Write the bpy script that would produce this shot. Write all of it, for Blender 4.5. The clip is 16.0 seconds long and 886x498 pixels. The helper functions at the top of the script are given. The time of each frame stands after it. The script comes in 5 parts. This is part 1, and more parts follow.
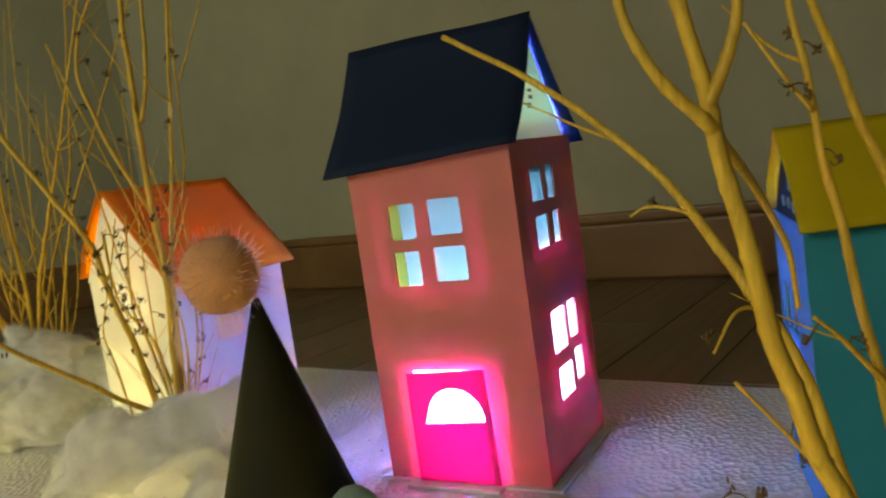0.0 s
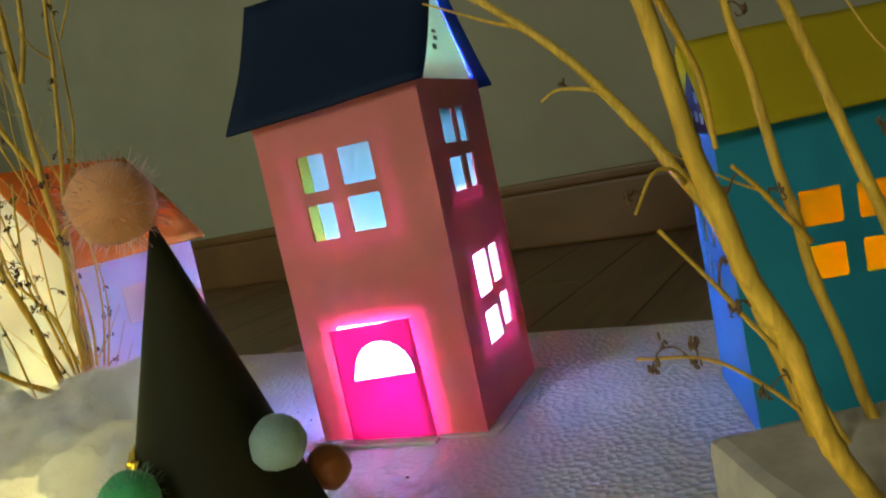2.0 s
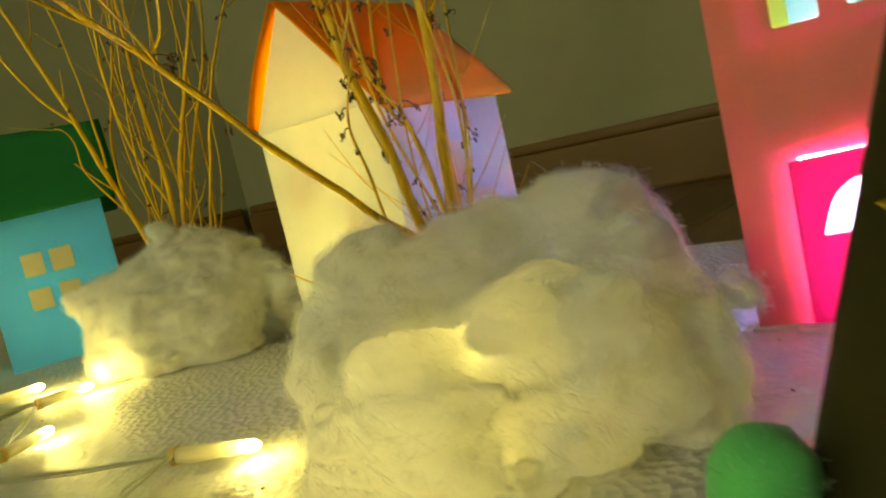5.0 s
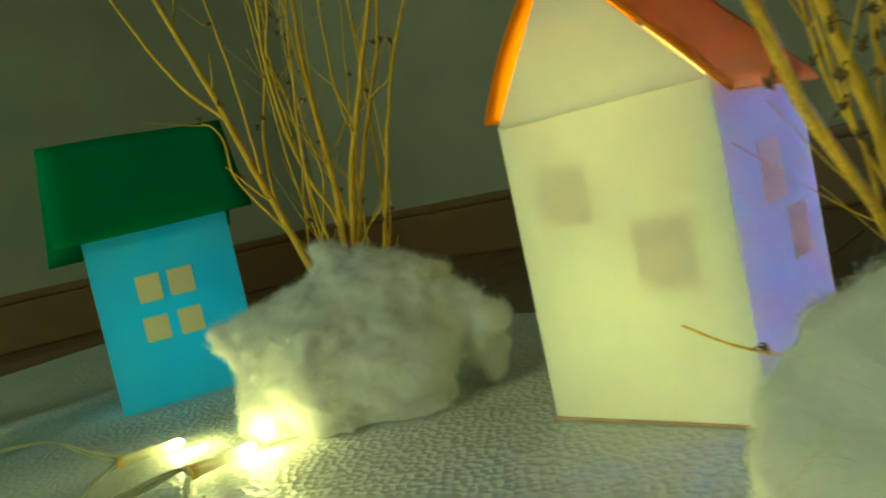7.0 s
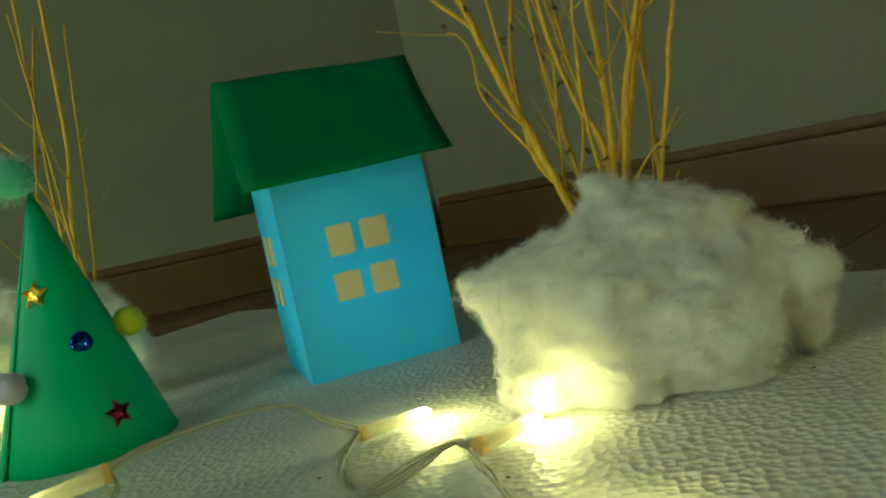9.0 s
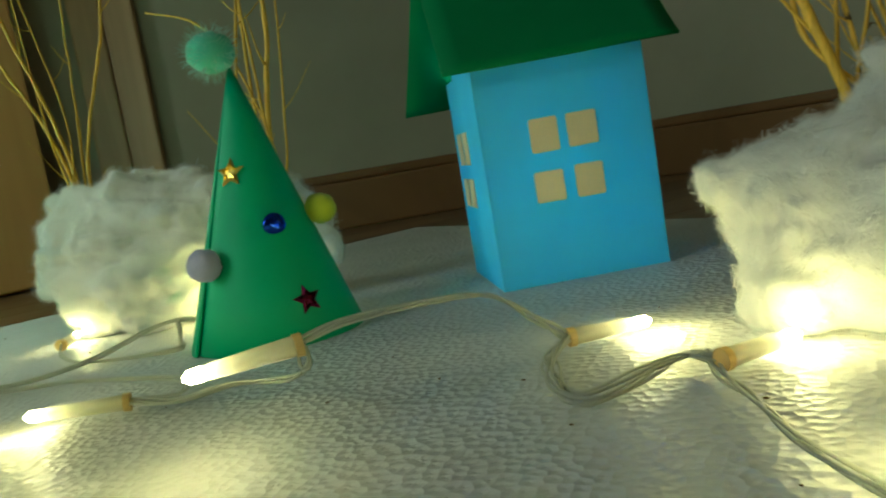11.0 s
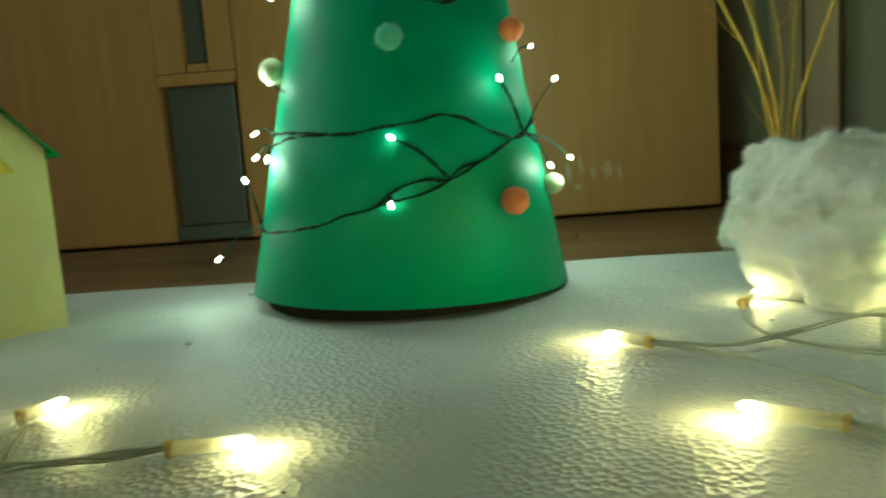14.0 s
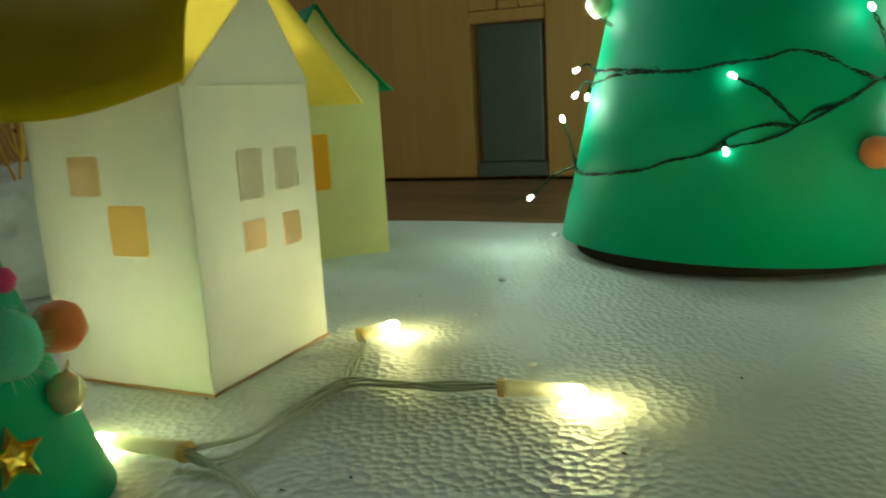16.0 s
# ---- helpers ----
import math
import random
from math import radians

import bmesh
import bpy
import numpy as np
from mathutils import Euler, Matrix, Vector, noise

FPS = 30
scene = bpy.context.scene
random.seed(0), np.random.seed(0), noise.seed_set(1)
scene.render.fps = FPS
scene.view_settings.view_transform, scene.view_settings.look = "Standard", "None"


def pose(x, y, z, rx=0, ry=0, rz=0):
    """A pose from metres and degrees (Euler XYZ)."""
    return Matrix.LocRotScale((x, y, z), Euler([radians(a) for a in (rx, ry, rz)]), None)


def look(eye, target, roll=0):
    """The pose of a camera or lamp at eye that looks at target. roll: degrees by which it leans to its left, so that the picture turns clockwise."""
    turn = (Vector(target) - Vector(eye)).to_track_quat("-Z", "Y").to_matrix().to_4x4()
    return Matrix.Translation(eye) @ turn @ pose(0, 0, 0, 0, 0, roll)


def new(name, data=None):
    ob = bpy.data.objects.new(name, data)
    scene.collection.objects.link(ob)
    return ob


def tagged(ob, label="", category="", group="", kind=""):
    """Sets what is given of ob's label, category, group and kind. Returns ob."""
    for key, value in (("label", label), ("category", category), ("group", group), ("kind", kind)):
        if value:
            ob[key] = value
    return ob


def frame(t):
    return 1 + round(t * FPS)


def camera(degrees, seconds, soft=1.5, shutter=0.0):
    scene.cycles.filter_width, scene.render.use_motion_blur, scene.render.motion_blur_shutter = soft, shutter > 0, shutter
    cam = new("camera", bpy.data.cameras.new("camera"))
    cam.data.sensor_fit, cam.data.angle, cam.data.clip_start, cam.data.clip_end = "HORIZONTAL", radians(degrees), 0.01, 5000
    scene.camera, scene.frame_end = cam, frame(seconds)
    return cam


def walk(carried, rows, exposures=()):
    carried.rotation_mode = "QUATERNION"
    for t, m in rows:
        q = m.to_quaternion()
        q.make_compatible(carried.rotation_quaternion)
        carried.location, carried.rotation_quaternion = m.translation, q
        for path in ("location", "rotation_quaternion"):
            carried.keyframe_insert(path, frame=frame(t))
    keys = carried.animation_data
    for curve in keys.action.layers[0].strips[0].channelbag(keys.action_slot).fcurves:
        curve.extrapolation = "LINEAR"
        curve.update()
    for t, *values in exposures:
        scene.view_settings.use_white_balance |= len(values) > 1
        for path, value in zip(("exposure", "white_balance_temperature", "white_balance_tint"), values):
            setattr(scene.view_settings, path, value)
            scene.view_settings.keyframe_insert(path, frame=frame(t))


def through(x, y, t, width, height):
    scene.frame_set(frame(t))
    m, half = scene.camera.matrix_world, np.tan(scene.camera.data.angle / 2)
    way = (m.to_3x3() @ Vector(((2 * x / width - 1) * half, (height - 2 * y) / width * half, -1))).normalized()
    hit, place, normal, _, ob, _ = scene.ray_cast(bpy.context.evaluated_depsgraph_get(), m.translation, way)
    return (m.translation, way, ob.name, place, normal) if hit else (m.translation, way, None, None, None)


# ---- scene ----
cam = camera(59.2, 16.0, soft=2.0, shutter=0.4)
PATH = [
    (0, (0.006, 0.01, 0.159), (-0.036, 1.999, -0.052), -8.1),
    (0.5, (0.006, 0.007, 0.155), (0.094, 1.997, -0.025), -10.8),
    (1, (0.005, 0.006, 0.146), (0.149, 1.992, -0.045), -11.3),
    (1.5, (0.0, 0.015, 0.138), (0.16, 1.996, -0.081), -11.8),
    (2, (0.004, 0.017, 0.132), (0.157, 1.997, -0.111), -11.9),
    (2.5, (-0.017, 0.018, 0.118), (0.101, 1.994, -0.166), -11.8),
    (3, (-0.04, 0.022, 0.101), (0.027, 1.993, -0.235), -11.9),
    (3.5, (-0.07, 0.03, 0.08), (-0.056, 1.996, -0.289), -12.6),
    (4, (-0.095, 0.046, 0.068), (-0.144, 2.011, -0.303), -13.0),
    (4.5, (-0.108, 0.086, 0.077), (-0.251, 2.06, -0.217), -13.5),
    (7, (-0.231, 0.212, 0.101), (-0.476, 2.19, -0.064), -12.2),
    (7.5, (-0.265, 0.22, 0.106), (-0.49, 2.2, -0.055), -11.0),
    (8, (-0.297, 0.235, 0.106), (-0.567, 2.211, -0.047), -11.2),
    (10.5, (-0.366, 0.288, 0.071), (-1.035, 2.161, -0.144), -10.7),
    (11, (-0.37, 0.294, 0.073), (-1.183, 2.107, -0.159), -9.6),
    (11.5, (-0.368, 0.302, 0.075), (-1.34, 2.033, -0.165), -8.4),
    (12, (-0.371, 0.302, 0.084), (-1.538, 1.908, -0.156), -6.8),
    (12.5, (-0.38, 0.297, 0.085), (-1.746, 1.738, -0.153), -5.6),
    (13, (-0.396, 0.292, 0.096), (-1.96, 1.518, -0.132), -5.5),
    (13.5, (-0.404, 0.288, 0.108), (-2.117, 1.292, -0.13), -4.7),
    (14, (-0.415, 0.282, 0.108), (-2.246, 1.037, -0.17), -4.2),
    (14.5, (-0.428, 0.277, 0.102), (-2.328, 0.812, -0.221), -3.7),
    (15, (-0.436, 0.273, 0.102), (-2.375, 0.607, -0.258), -3.2),
    (15.5, (-0.435, 0.269, 0.102), (-2.389, 0.466, -0.281), -3.1),
    (16, (-0.439, 0.261, 0.108), (-2.401, 0.332, -0.273), -3.1),
]
EXPOSURES = [
    (0, 1.05, 9600, -3), (1.0, 1.05, 8700, -8), (2.0, 1.05, 7950, -9), (2.5, 1.05, 9200, -10), (3.0, 1.04, 14500, -10), (4.0, 0.95, 24000, -11), (4.5, 0.95, 25000, -15), (7.0, 0.60, 8400, -44), (8.0, 0.60, 8400, -42), (10.5, 0.56, 6700, -16), (16, 0.63, 7000, -20),
]
walk(cam, [(t, look(eye, target, roll)) for t, eye, target, roll in PATH], EXPOSURES)

# ---- light ----
world = bpy.data.worlds.new("dusk")
scene.world = world
world.use_nodes = True
wn = world.node_tree.nodes
wbg = wn["Background"]
sky = wn.new("ShaderNodeTexSky")
sky.sky_type = "NISHITA"
sky.sun_disc = False
sky.sun_elevation = radians(2)
world.node_tree.links.new(sky.outputs[0], wbg.inputs["Color"])
wbg.inputs["Strength"].default_value = 0.02


def area_light(name, m, w, h, watts, colour):
    data = bpy.data.lights.new(name, "AREA")
    data.shape, data.size, data.size_y, data.energy, data.color = "RECTANGLE", w, h, watts, colour
    ob = new(name, data)
    ob.matrix_world = m
    return ob


def point_light(name, at, watts, colour, radius=0.002):
    data = bpy.data.lights.new(name, "POINT")
    data.energy, data.color, data.shadow_soft_size = watts, colour, radius
    ob = new(name, data)
    ob.location = at
    return ob


FILL_WATTS = 25.0
LED_WATTS = 0.0195
LED_COLOUR = (1.0, 0.84, 0.35)

# ---- materials ----


def mat(name):
    m = bpy.data.materials.new(name)
    m.use_nodes = True
    nt = m.node_tree
    return m, nt, nt.nodes["Principled BSDF"]


def add(nt, kind, **inputs):
    n = nt.nodes.new(kind)
    for k, v in inputs.items():
        n.inputs[k.replace("_", " ")].default_value = v
    return n


def noise_tex(nt, scale, detail=4.0, rough=0.6, coord="Object"):
    tc = nt.nodes.new("ShaderNodeTexCoord")
    n = nt.nodes.new("ShaderNodeTexNoise")
    n.inputs["Scale"].default_value, n.inputs["Detail"].default_value, n.inputs["Roughness"].default_value = scale, detail, rough
    nt.links.new(tc.outputs[coord], n.inputs["Vector"])
    return n


def ramp(nt, src, stops):
    r = nt.nodes.new("ShaderNodeValToRGB")
    e = r.color_ramp.elements
    while len(e) < len(stops):
        e.new(0.5)
    for el, (p, c) in zip(e, stops):
        el.position, el.color = p, (*c, 1) if len(c) == 3 else c
    nt.links.new(src, r.inputs[0])
    return r


def shade(c, k):
    return tuple(min(1, v * k) for v in c)


def bump(nt, src, strength, distance, target):
    b = nt.nodes.new("ShaderNodeBump")
    b.inputs["Strength"].default_value, b.inputs["Distance"].default_value = strength, distance
    nt.links.new(src, b.inputs["Height"])
    nt.links.new(b.outputs[0], target)
    return b


def paper(name, colour, through=0.0, rough=0.75, grain=0.06, inner=None):
    """Craft paper: fibre grain, faint blotches, and light that shines through it."""
    m, nt, p = mat(name)
    big, fine = noise_tex(nt, 22, 3), noise_tex(nt, 900, 3)
    mix = nt.nodes.new("ShaderNodeMath")
    mix.operation = "MULTIPLY_ADD"
    mix.inputs[1].default_value = 0.35
    nt.links.new(fine.outputs[0], mix.inputs[0])
    nt.links.new(big.outputs[0], mix.inputs[2])
    r = ramp(nt, mix.outputs[0], [(0.35, shade(colour, 1 - 2 * grain)), (1.0, shade(colour, 1 + 2 * grain))])
    nt.links.new(r.outputs[0], p.inputs["Base Color"])
    p.inputs["Roughness"].default_value = rough
    p.inputs["Specular IOR Level"].default_value = 0.25
    bump(nt, fine.outputs[0], 0.25, 0.0003, p.inputs["Normal"])
    if through:
        tr = nt.nodes.new("ShaderNodeBsdfTranslucent")
        tr.inputs["Color"].default_value = (*(inner or colour), 1)
        ms = nt.nodes.new("ShaderNodeMixShader")
        ms.inputs[0].default_value = through
        nt.links.new(p.outputs[0], ms.inputs[1])
        nt.links.new(tr.outputs[0], ms.inputs[2])
        nt.links.new(ms.outputs[0], nt.nodes["Material Output"].inputs[0])
    return m


def plain(name, colour, rough=0.5, metal=0.0, grain=0.05, scale=60.0, spec=0.5):
    m, nt, p = mat(name)
    n = noise_tex(nt, scale, 5)
    r = ramp(nt, n.outputs[0], [(0.3, shade(colour, 1 - 2 * grain)), (0.7, shade(colour, 1 + 2 * grain))])
    nt.links.new(r.outputs[0], p.inputs["Base Color"])
    p.inputs["Roughness"].default_value, p.inputs["Metallic"].default_value = rough, metal
    p.inputs["Specular IOR Level"].default_value = spec
    return m


def glow(name, colour, strength):
    m, nt, p = mat(name)
    p.inputs["Base Color"].default_value = (*colour, 1)
    p.inputs["Emission Color"].default_value = (*colour, 1)
    p.inputs["Emission Strength"].default_value = strength
    return m


def foam_material():
    """White packing foam with an embossed skin of small irregular cells."""
    m, nt, p = mat("foam_skin")
    tc = nt.nodes.new("ShaderNodeTexCoord")
    warp = noise_tex(nt, 60, 2)
    mv = nt.nodes.new("ShaderNodeMixRGB")
    mv.blend_type = "ADD"
    mv.inputs[0].default_value = 0.004
    nt.links.new(tc.outputs["Object"], mv.inputs[1])
    nt.links.new(warp.outputs["Color"], mv.inputs[2])
    v = nt.nodes.new("ShaderNodeTexVoronoi")
    v.voronoi_dimensions, v.feature = "2D", "SMOOTH_F1"
    v.inputs["Scale"].default_value, v.inputs["Smoothness"].default_value, v.inputs["Randomness"].default_value = 265, 0.22, 0.85
    nt.links.new(mv.outputs[0], v.inputs["Vector"])
    fine = noise_tex(nt, 700, 3)
    wave = noise_tex(nt, 18, 2)
    b1 = bump(nt, v.outputs["Distance"], 0.65, 0.0015, p.inputs["Normal"])
    b2 = nt.nodes.new("ShaderNodeBump")
    b2.inputs["Strength"].default_value, b2.inputs["Distance"].default_value = 0.3, 0.0006
    nt.links.new(fine.outputs[0], b2.inputs["Height"])
    nt.links.new(b2.outputs[0], b1.inputs["Normal"])
    b3 = nt.nodes.new("ShaderNodeBump")
    b3.inputs["Strength"].default_value, b3.inputs["Distance"].default_value = 0.35, 0.008
    nt.links.new(wave.outputs[0], b3.inputs["Height"])
    nt.links.new(b3.outputs[0], b2.inputs["Normal"])
    dirt = noise_tex(nt, 9, 6, 0.7)
    r = ramp(nt, dirt.outputs[0], [(0.3, (0.57, 0.58, 0.57)), (0.65, (0.69, 0.69, 0.68))])
    nt.links.new(r.outputs[0], p.inputs["Base Color"])
    p.inputs["Roughness"].default_value = 0.45
    p.inputs["Specular IOR Level"].default_value = 0.4
    return m


def wood_material(name, dark, light, rough, along=(1, 14, 1), scale=6.0, vary=False):
    m, nt, p = mat(name)
    tc = nt.nodes.new("ShaderNodeTexCoord")
    mp = nt.nodes.new("ShaderNodeMapping")
    mp.inputs["Scale"].default_value = along
    nt.links.new(tc.outputs["Object"], mp.inputs["Vector"])
    n = nt.nodes.new("ShaderNodeTexNoise")
    n.inputs["Scale"].default_value, n.inputs["Detail"].default_value, n.inputs["Distortion"].default_value = scale, 8, 1.2
    nt.links.new(mp.outputs[0], n.inputs["Vector"])
    r = ramp(nt, n.outputs[0], [(0.3, dark), (0.7, light)])
    nt.links.new(r.outputs[0], p.inputs["Base Color"])
    if vary:
        # Each board has its own grain and a slightly different tone.
        info = nt.nodes.new("ShaderNodeObjectInfo")
        cmb = nt.nodes.new("ShaderNodeCombineXYZ")
        far = nt.nodes.new("ShaderNodeMath")
        far.operation = "MULTIPLY"
        far.inputs[1].default_value = 37.0
        nt.links.new(info.outputs["Random"], far.inputs[0])
        for k in range(3):
            nt.links.new(far.outputs[0], cmb.inputs[k])
        nt.links.new(cmb.outputs[0], mp.inputs["Location"])
        hs = nt.nodes.new("ShaderNodeHueSaturation")
        mr = nt.nodes.new("ShaderNodeMapRange")
        mr.inputs["To Min"].default_value, mr.inputs["To Max"].default_value = 0.8, 1.2
        nt.links.new(info.outputs["Random"], mr.inputs["Value"])
        nt.links.new(mr.outputs[0], hs.inputs["Value"])
        nt.links.new(r.outputs[0], hs.inputs["Color"])
        nt.links.new(hs.outputs[0], p.inputs["Base Color"])
    p.inputs["Roughness"].default_value = rough
    bump(nt, n.outputs[0], 0.15, 0.0005, p.inputs["Normal"])
    return m


def cotton_material():
    """Cotton wool: long drawn streaks of fibre, light that shines through."""
    m, nt, p = mat("cotton_wool")
    tc = nt.nodes.new("ShaderNodeTexCoord")
    warp = noise_tex(nt, 35, 2)
    mv = nt.nodes.new("ShaderNodeMixRGB")
    mv.blend_type = "ADD"
    mv.inputs[0].default_value = 0.05
    nt.links.new(tc.outputs["Object"], mv.inputs[1])
    nt.links.new(warp.outputs["Color"], mv.inputs[2])
    mp = nt.nodes.new("ShaderNodeMapping")
    mp.inputs["Scale"].default_value = (1.0, 1.0, 4.0)
    mp.inputs["Rotation"].default_value = (0.5, 0.3, 0)
    nt.links.new(mv.outputs[0], mp.inputs["Vector"])
    n = nt.nodes.new("ShaderNodeTexNoise")
    n.inputs["Scale"].default_value, n.inputs["Detail"].default_value, n.inputs["Roughness"].default_value = 120, 7, 0.72
    nt.links.new(mp.outputs[0], n.inputs["Vector"])
    r = ramp(nt, n.outputs[0], [(0.3, (0.86, 0.86, 0.84)), (0.7, (0.94, 0.94, 0.92))])
    nt.links.new(r.outputs[0], p.inputs["Base Color"])
    p.inputs["Roughness"].default_value = 1.0
    p.inputs["Specular IOR Level"].default_value = 0.02
    bump(nt, n.outputs[0], 0.45, 0.0025, p.inputs["Normal"])
    tr = nt.nodes.new("ShaderNodeBsdfTranslucent")
    tr.inputs["Color"].default_value = (0.92, 0.92, 0.90, 1)
    ms = nt.nodes.new("ShaderNodeMixShader")
    ms.inputs[0].default_value = 0.42
    nt.links.new(p.outputs[0], ms.inputs[1])
    nt.links.new(tr.outputs[0], ms.inputs[2])
    nt.links.new(ms.outputs[0], nt.nodes["Material Output"].inputs[0])
    return m


FOAM = foam_material()
PINK = paper("coral_paper", (0.70, 0.22, 0.185), 0.08, inner=(1.0, 0.14, 0.40))
LIGHT_LEAK_PINK = paper("light_leak_coral_paper", (0.70, 0.22, 0.185), 0.22, inner=(0.66, 0.68, 1.0))
BLOCK_CARD = paper("light_block_card", (0.60, 0.52, 0.50), 0.15)
DOOR_PINK = paper("magenta_paper", (0.78, 0.03, 0.24), 0.08, inner=(1.0, 0.04, 0.42))
PANE_BLUE = paper("pale_blue_paper", (0.45, 0.68, 0.80), 0.5, inner=(0.17, 0.30, 0.27))
PANE_WHITE = paper("white_tissue_paper", (0.75, 0.82, 0.88), 0.92, inner=(0.72, 0.84, 1.0))
NAVY_AND_SHADED_BLUE = paper("navy_and_shaded_blue_paper", (0.003, 0.013, 0.040), 0.0)
LIT_BLUE = paper("lit_blue_paper", (0.010, 0.07, 0.42), 0.06)
INK = plain("faded_ink", (0.08, 0.09, 0.08), 0.7)
WHITE = paper("white_paper", (0.80, 0.80, 0.77), 0.32)
TEAL = paper("teal_paper", (0.02, 0.27, 0.33), 0.10)
BLUE_LIT_SIDE = paper("blue_lit_side_paper", (0.07, 0.34, 0.86), 0.22)
SKYBLUE = paper("sky_blue_paper", (0.12, 0.62, 0.98), 0.2, inner=(0.10, 0.72, 0.95))
ORANGE = paper("orange_paper", (0.78, 0.21, 0.02), 0.15)
PANE_ORANGE = paper("pane_orange_paper", (0.90, 0.48, 0.05), 0.5, inner=(1.0, 0.56, 0.05))
PANE_PINK = paper("pane_pink_paper", (0.80, 0.55, 0.48), 0.4)
CREAM = paper("cream_paper", (0.90, 0.78, 0.50), 0.08)
OLIVE_AND_SHADED_YELLOW = paper("mustard_and_shaded_yellow_paper", (0.50, 0.36, 0.015), 0.08)
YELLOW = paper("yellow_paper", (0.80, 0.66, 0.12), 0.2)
PALE_YELLOW = paper("pale_yellow_paper", (0.78, 0.70, 0.32), 0.2)
GREEN = paper("green_paper", (0.026, 0.42, 0.215), 0.08, rough=0.5)
GREEN_DARK = paper("dark_green_paper", (0.008, 0.20, 0.062), 0.05)
BLACK_PAPER = paper("black_green_paper", (0.021, 0.019, 0.004), 0.0, grain=0.1)
GABLE = paper("gable_paper", (0.72, 0.76, 0.70), 0.25, inner=(0.72, 1.0, 0.55))
SHADE_TAN = paper("tan_paper", (0.85, 0.70, 0.50), 0.74, inner=(0.96, 0.82, 0.54))
FAINT_GREY = paper("faint_grey_paper", (0.76, 0.73, 0.69), 0.85, inner=(0.90, 0.87, 0.84))
FAINT_TAN = paper("faint_tan_paper", (0.80, 0.69, 0.56), 0.86, inner=(0.98, 0.86, 0.71))
FAINT_ORANGE = paper("faint_orange_paper", (0.86, 0.66, 0.38), 0.86, inner=(1.0, 0.84, 0.54))
COTTON = cotton_material()
STRAW = wood_material("dried_stem", (0.56, 0.33, 0.035), (0.92, 0.58, 0.08), 0.55, (1, 1, 0.15), 500)
SEED = plain("dried_seed_head", (0.15, 0.09, 0.03), 0.8, scale=900, grain=0.2)
WIRE_CLEAR = paper("clear_cable", (0.68, 0.69, 0.62), 0.7, 0.25)
WIRE_GREEN = plain("green_cable", (0.004, 0.028, 0.012), 0.6, scale=300, spec=0.2)
HOLDER = paper("led_holder", (0.86, 0.83, 0.68), 0.72, 0.3)
LED_GLOW = glow("warm_led", (1.0, 0.86, 0.52), 30.0)
FAIRY_GLOW = glow("cool_led", (1.0, 1.0, 1.0), 12.0)
GOLD = plain("gold_foil", (0.90, 0.66, 0.14), 0.25, 1.0, scale=400)
RED_FOIL = plain("red_foil", (0.18, 0.02, 0.06), 0.2, 1.0, scale=400)
BLUE_FOIL = plain("blue_foil", (0.01, 0.05, 0.40), 0.12, 0.9, scale=400)
PEARL = plain("pearl_bead", (0.70, 0.62, 0.36), 0.18, 0.35, scale=200)
WALL = plain("painted_wall", (0.300, 0.278, 0.188), 0.85, scale=7, grain=0.04, spec=0.2)
CEIL = plain("ceiling_paint", (0.7, 0.7, 0.68), 0.9)
BASEWOOD = wood_material("baseboard_wood", (0.125, 0.060, 0.018), (0.185, 0.092, 0.030), 0.45)
PLANK = wood_material("laminate_board", (0.12, 0.07, 0.03), (0.20, 0.115, 0.05), 0.4, (1, 14, 1), 6.0, True)
FLOORWOOD = wood_material("laminate", (0.12, 0.07, 0.03), (0.20, 0.115, 0.05), 0.4)
DOORWOOD = wood_material("door_veneer", (0.60, 0.305, 0.10), (0.68, 0.36, 0.125), 0.35, (8, 8, 0.6), 5)
CASING = wood_material("casing_wood", (0.34, 0.21, 0.09), (0.44, 0.28, 0.13), 0.45, (8, 8, 0.6), 5)
GLASS_GREY = plain("frosted_glass", (0.15, 0.155, 0.13), 0.35, scale=30)
CARD = plain("raw_cardboard", (0.52, 0.34, 0.20), 0.9)
PALE_MARK = plain("pale_veneer_mark", (0.70, 0.52, 0.31), 0.6, scale=300, grain=0.15)
OLD_FOAM = plain("old_foam", (0.56, 0.51, 0.42), 0.9, scale=45, grain=0.16)
COLLAR = paper("amber_collar", (0.87, 0.70, 0.38), 0.65, 0.3)
PANE_YELLOW = paper("pale_yellow_pane_paper", (0.80, 0.76, 0.42), 0.85, inner=(1.0, 0.92, 0.40))
GAP_SHADE = plain("gap_shade", (0.02, 0.015, 0.01), 0.9)

POM = {}


def felt(name, colour):
    m, nt, p = mat("felt_" + name)
    n = noise_tex(nt, 1500, 4, 0.7)
    r = ramp(nt, n.outputs[0], [(0.3, shade(colour, 0.88)), (0.7, shade(colour, 1.08))])
    nt.links.new(r.outputs[0], p.inputs["Base Color"])
    p.inputs["Roughness"].default_value = 0.95
    p.inputs["Specular IOR Level"].default_value = 0.1
    p.inputs["Sheen Weight"].default_value = 0.3
    bump(nt, n.outputs[0], 0.35, 0.0006, p.inputs["Normal"])
    POM[name] = m
    POM[name + "_tinsel"] = paper("tinsel_" + name, tuple(0.5 * c + 0.42 for c in colour), 0.4, 0.35)


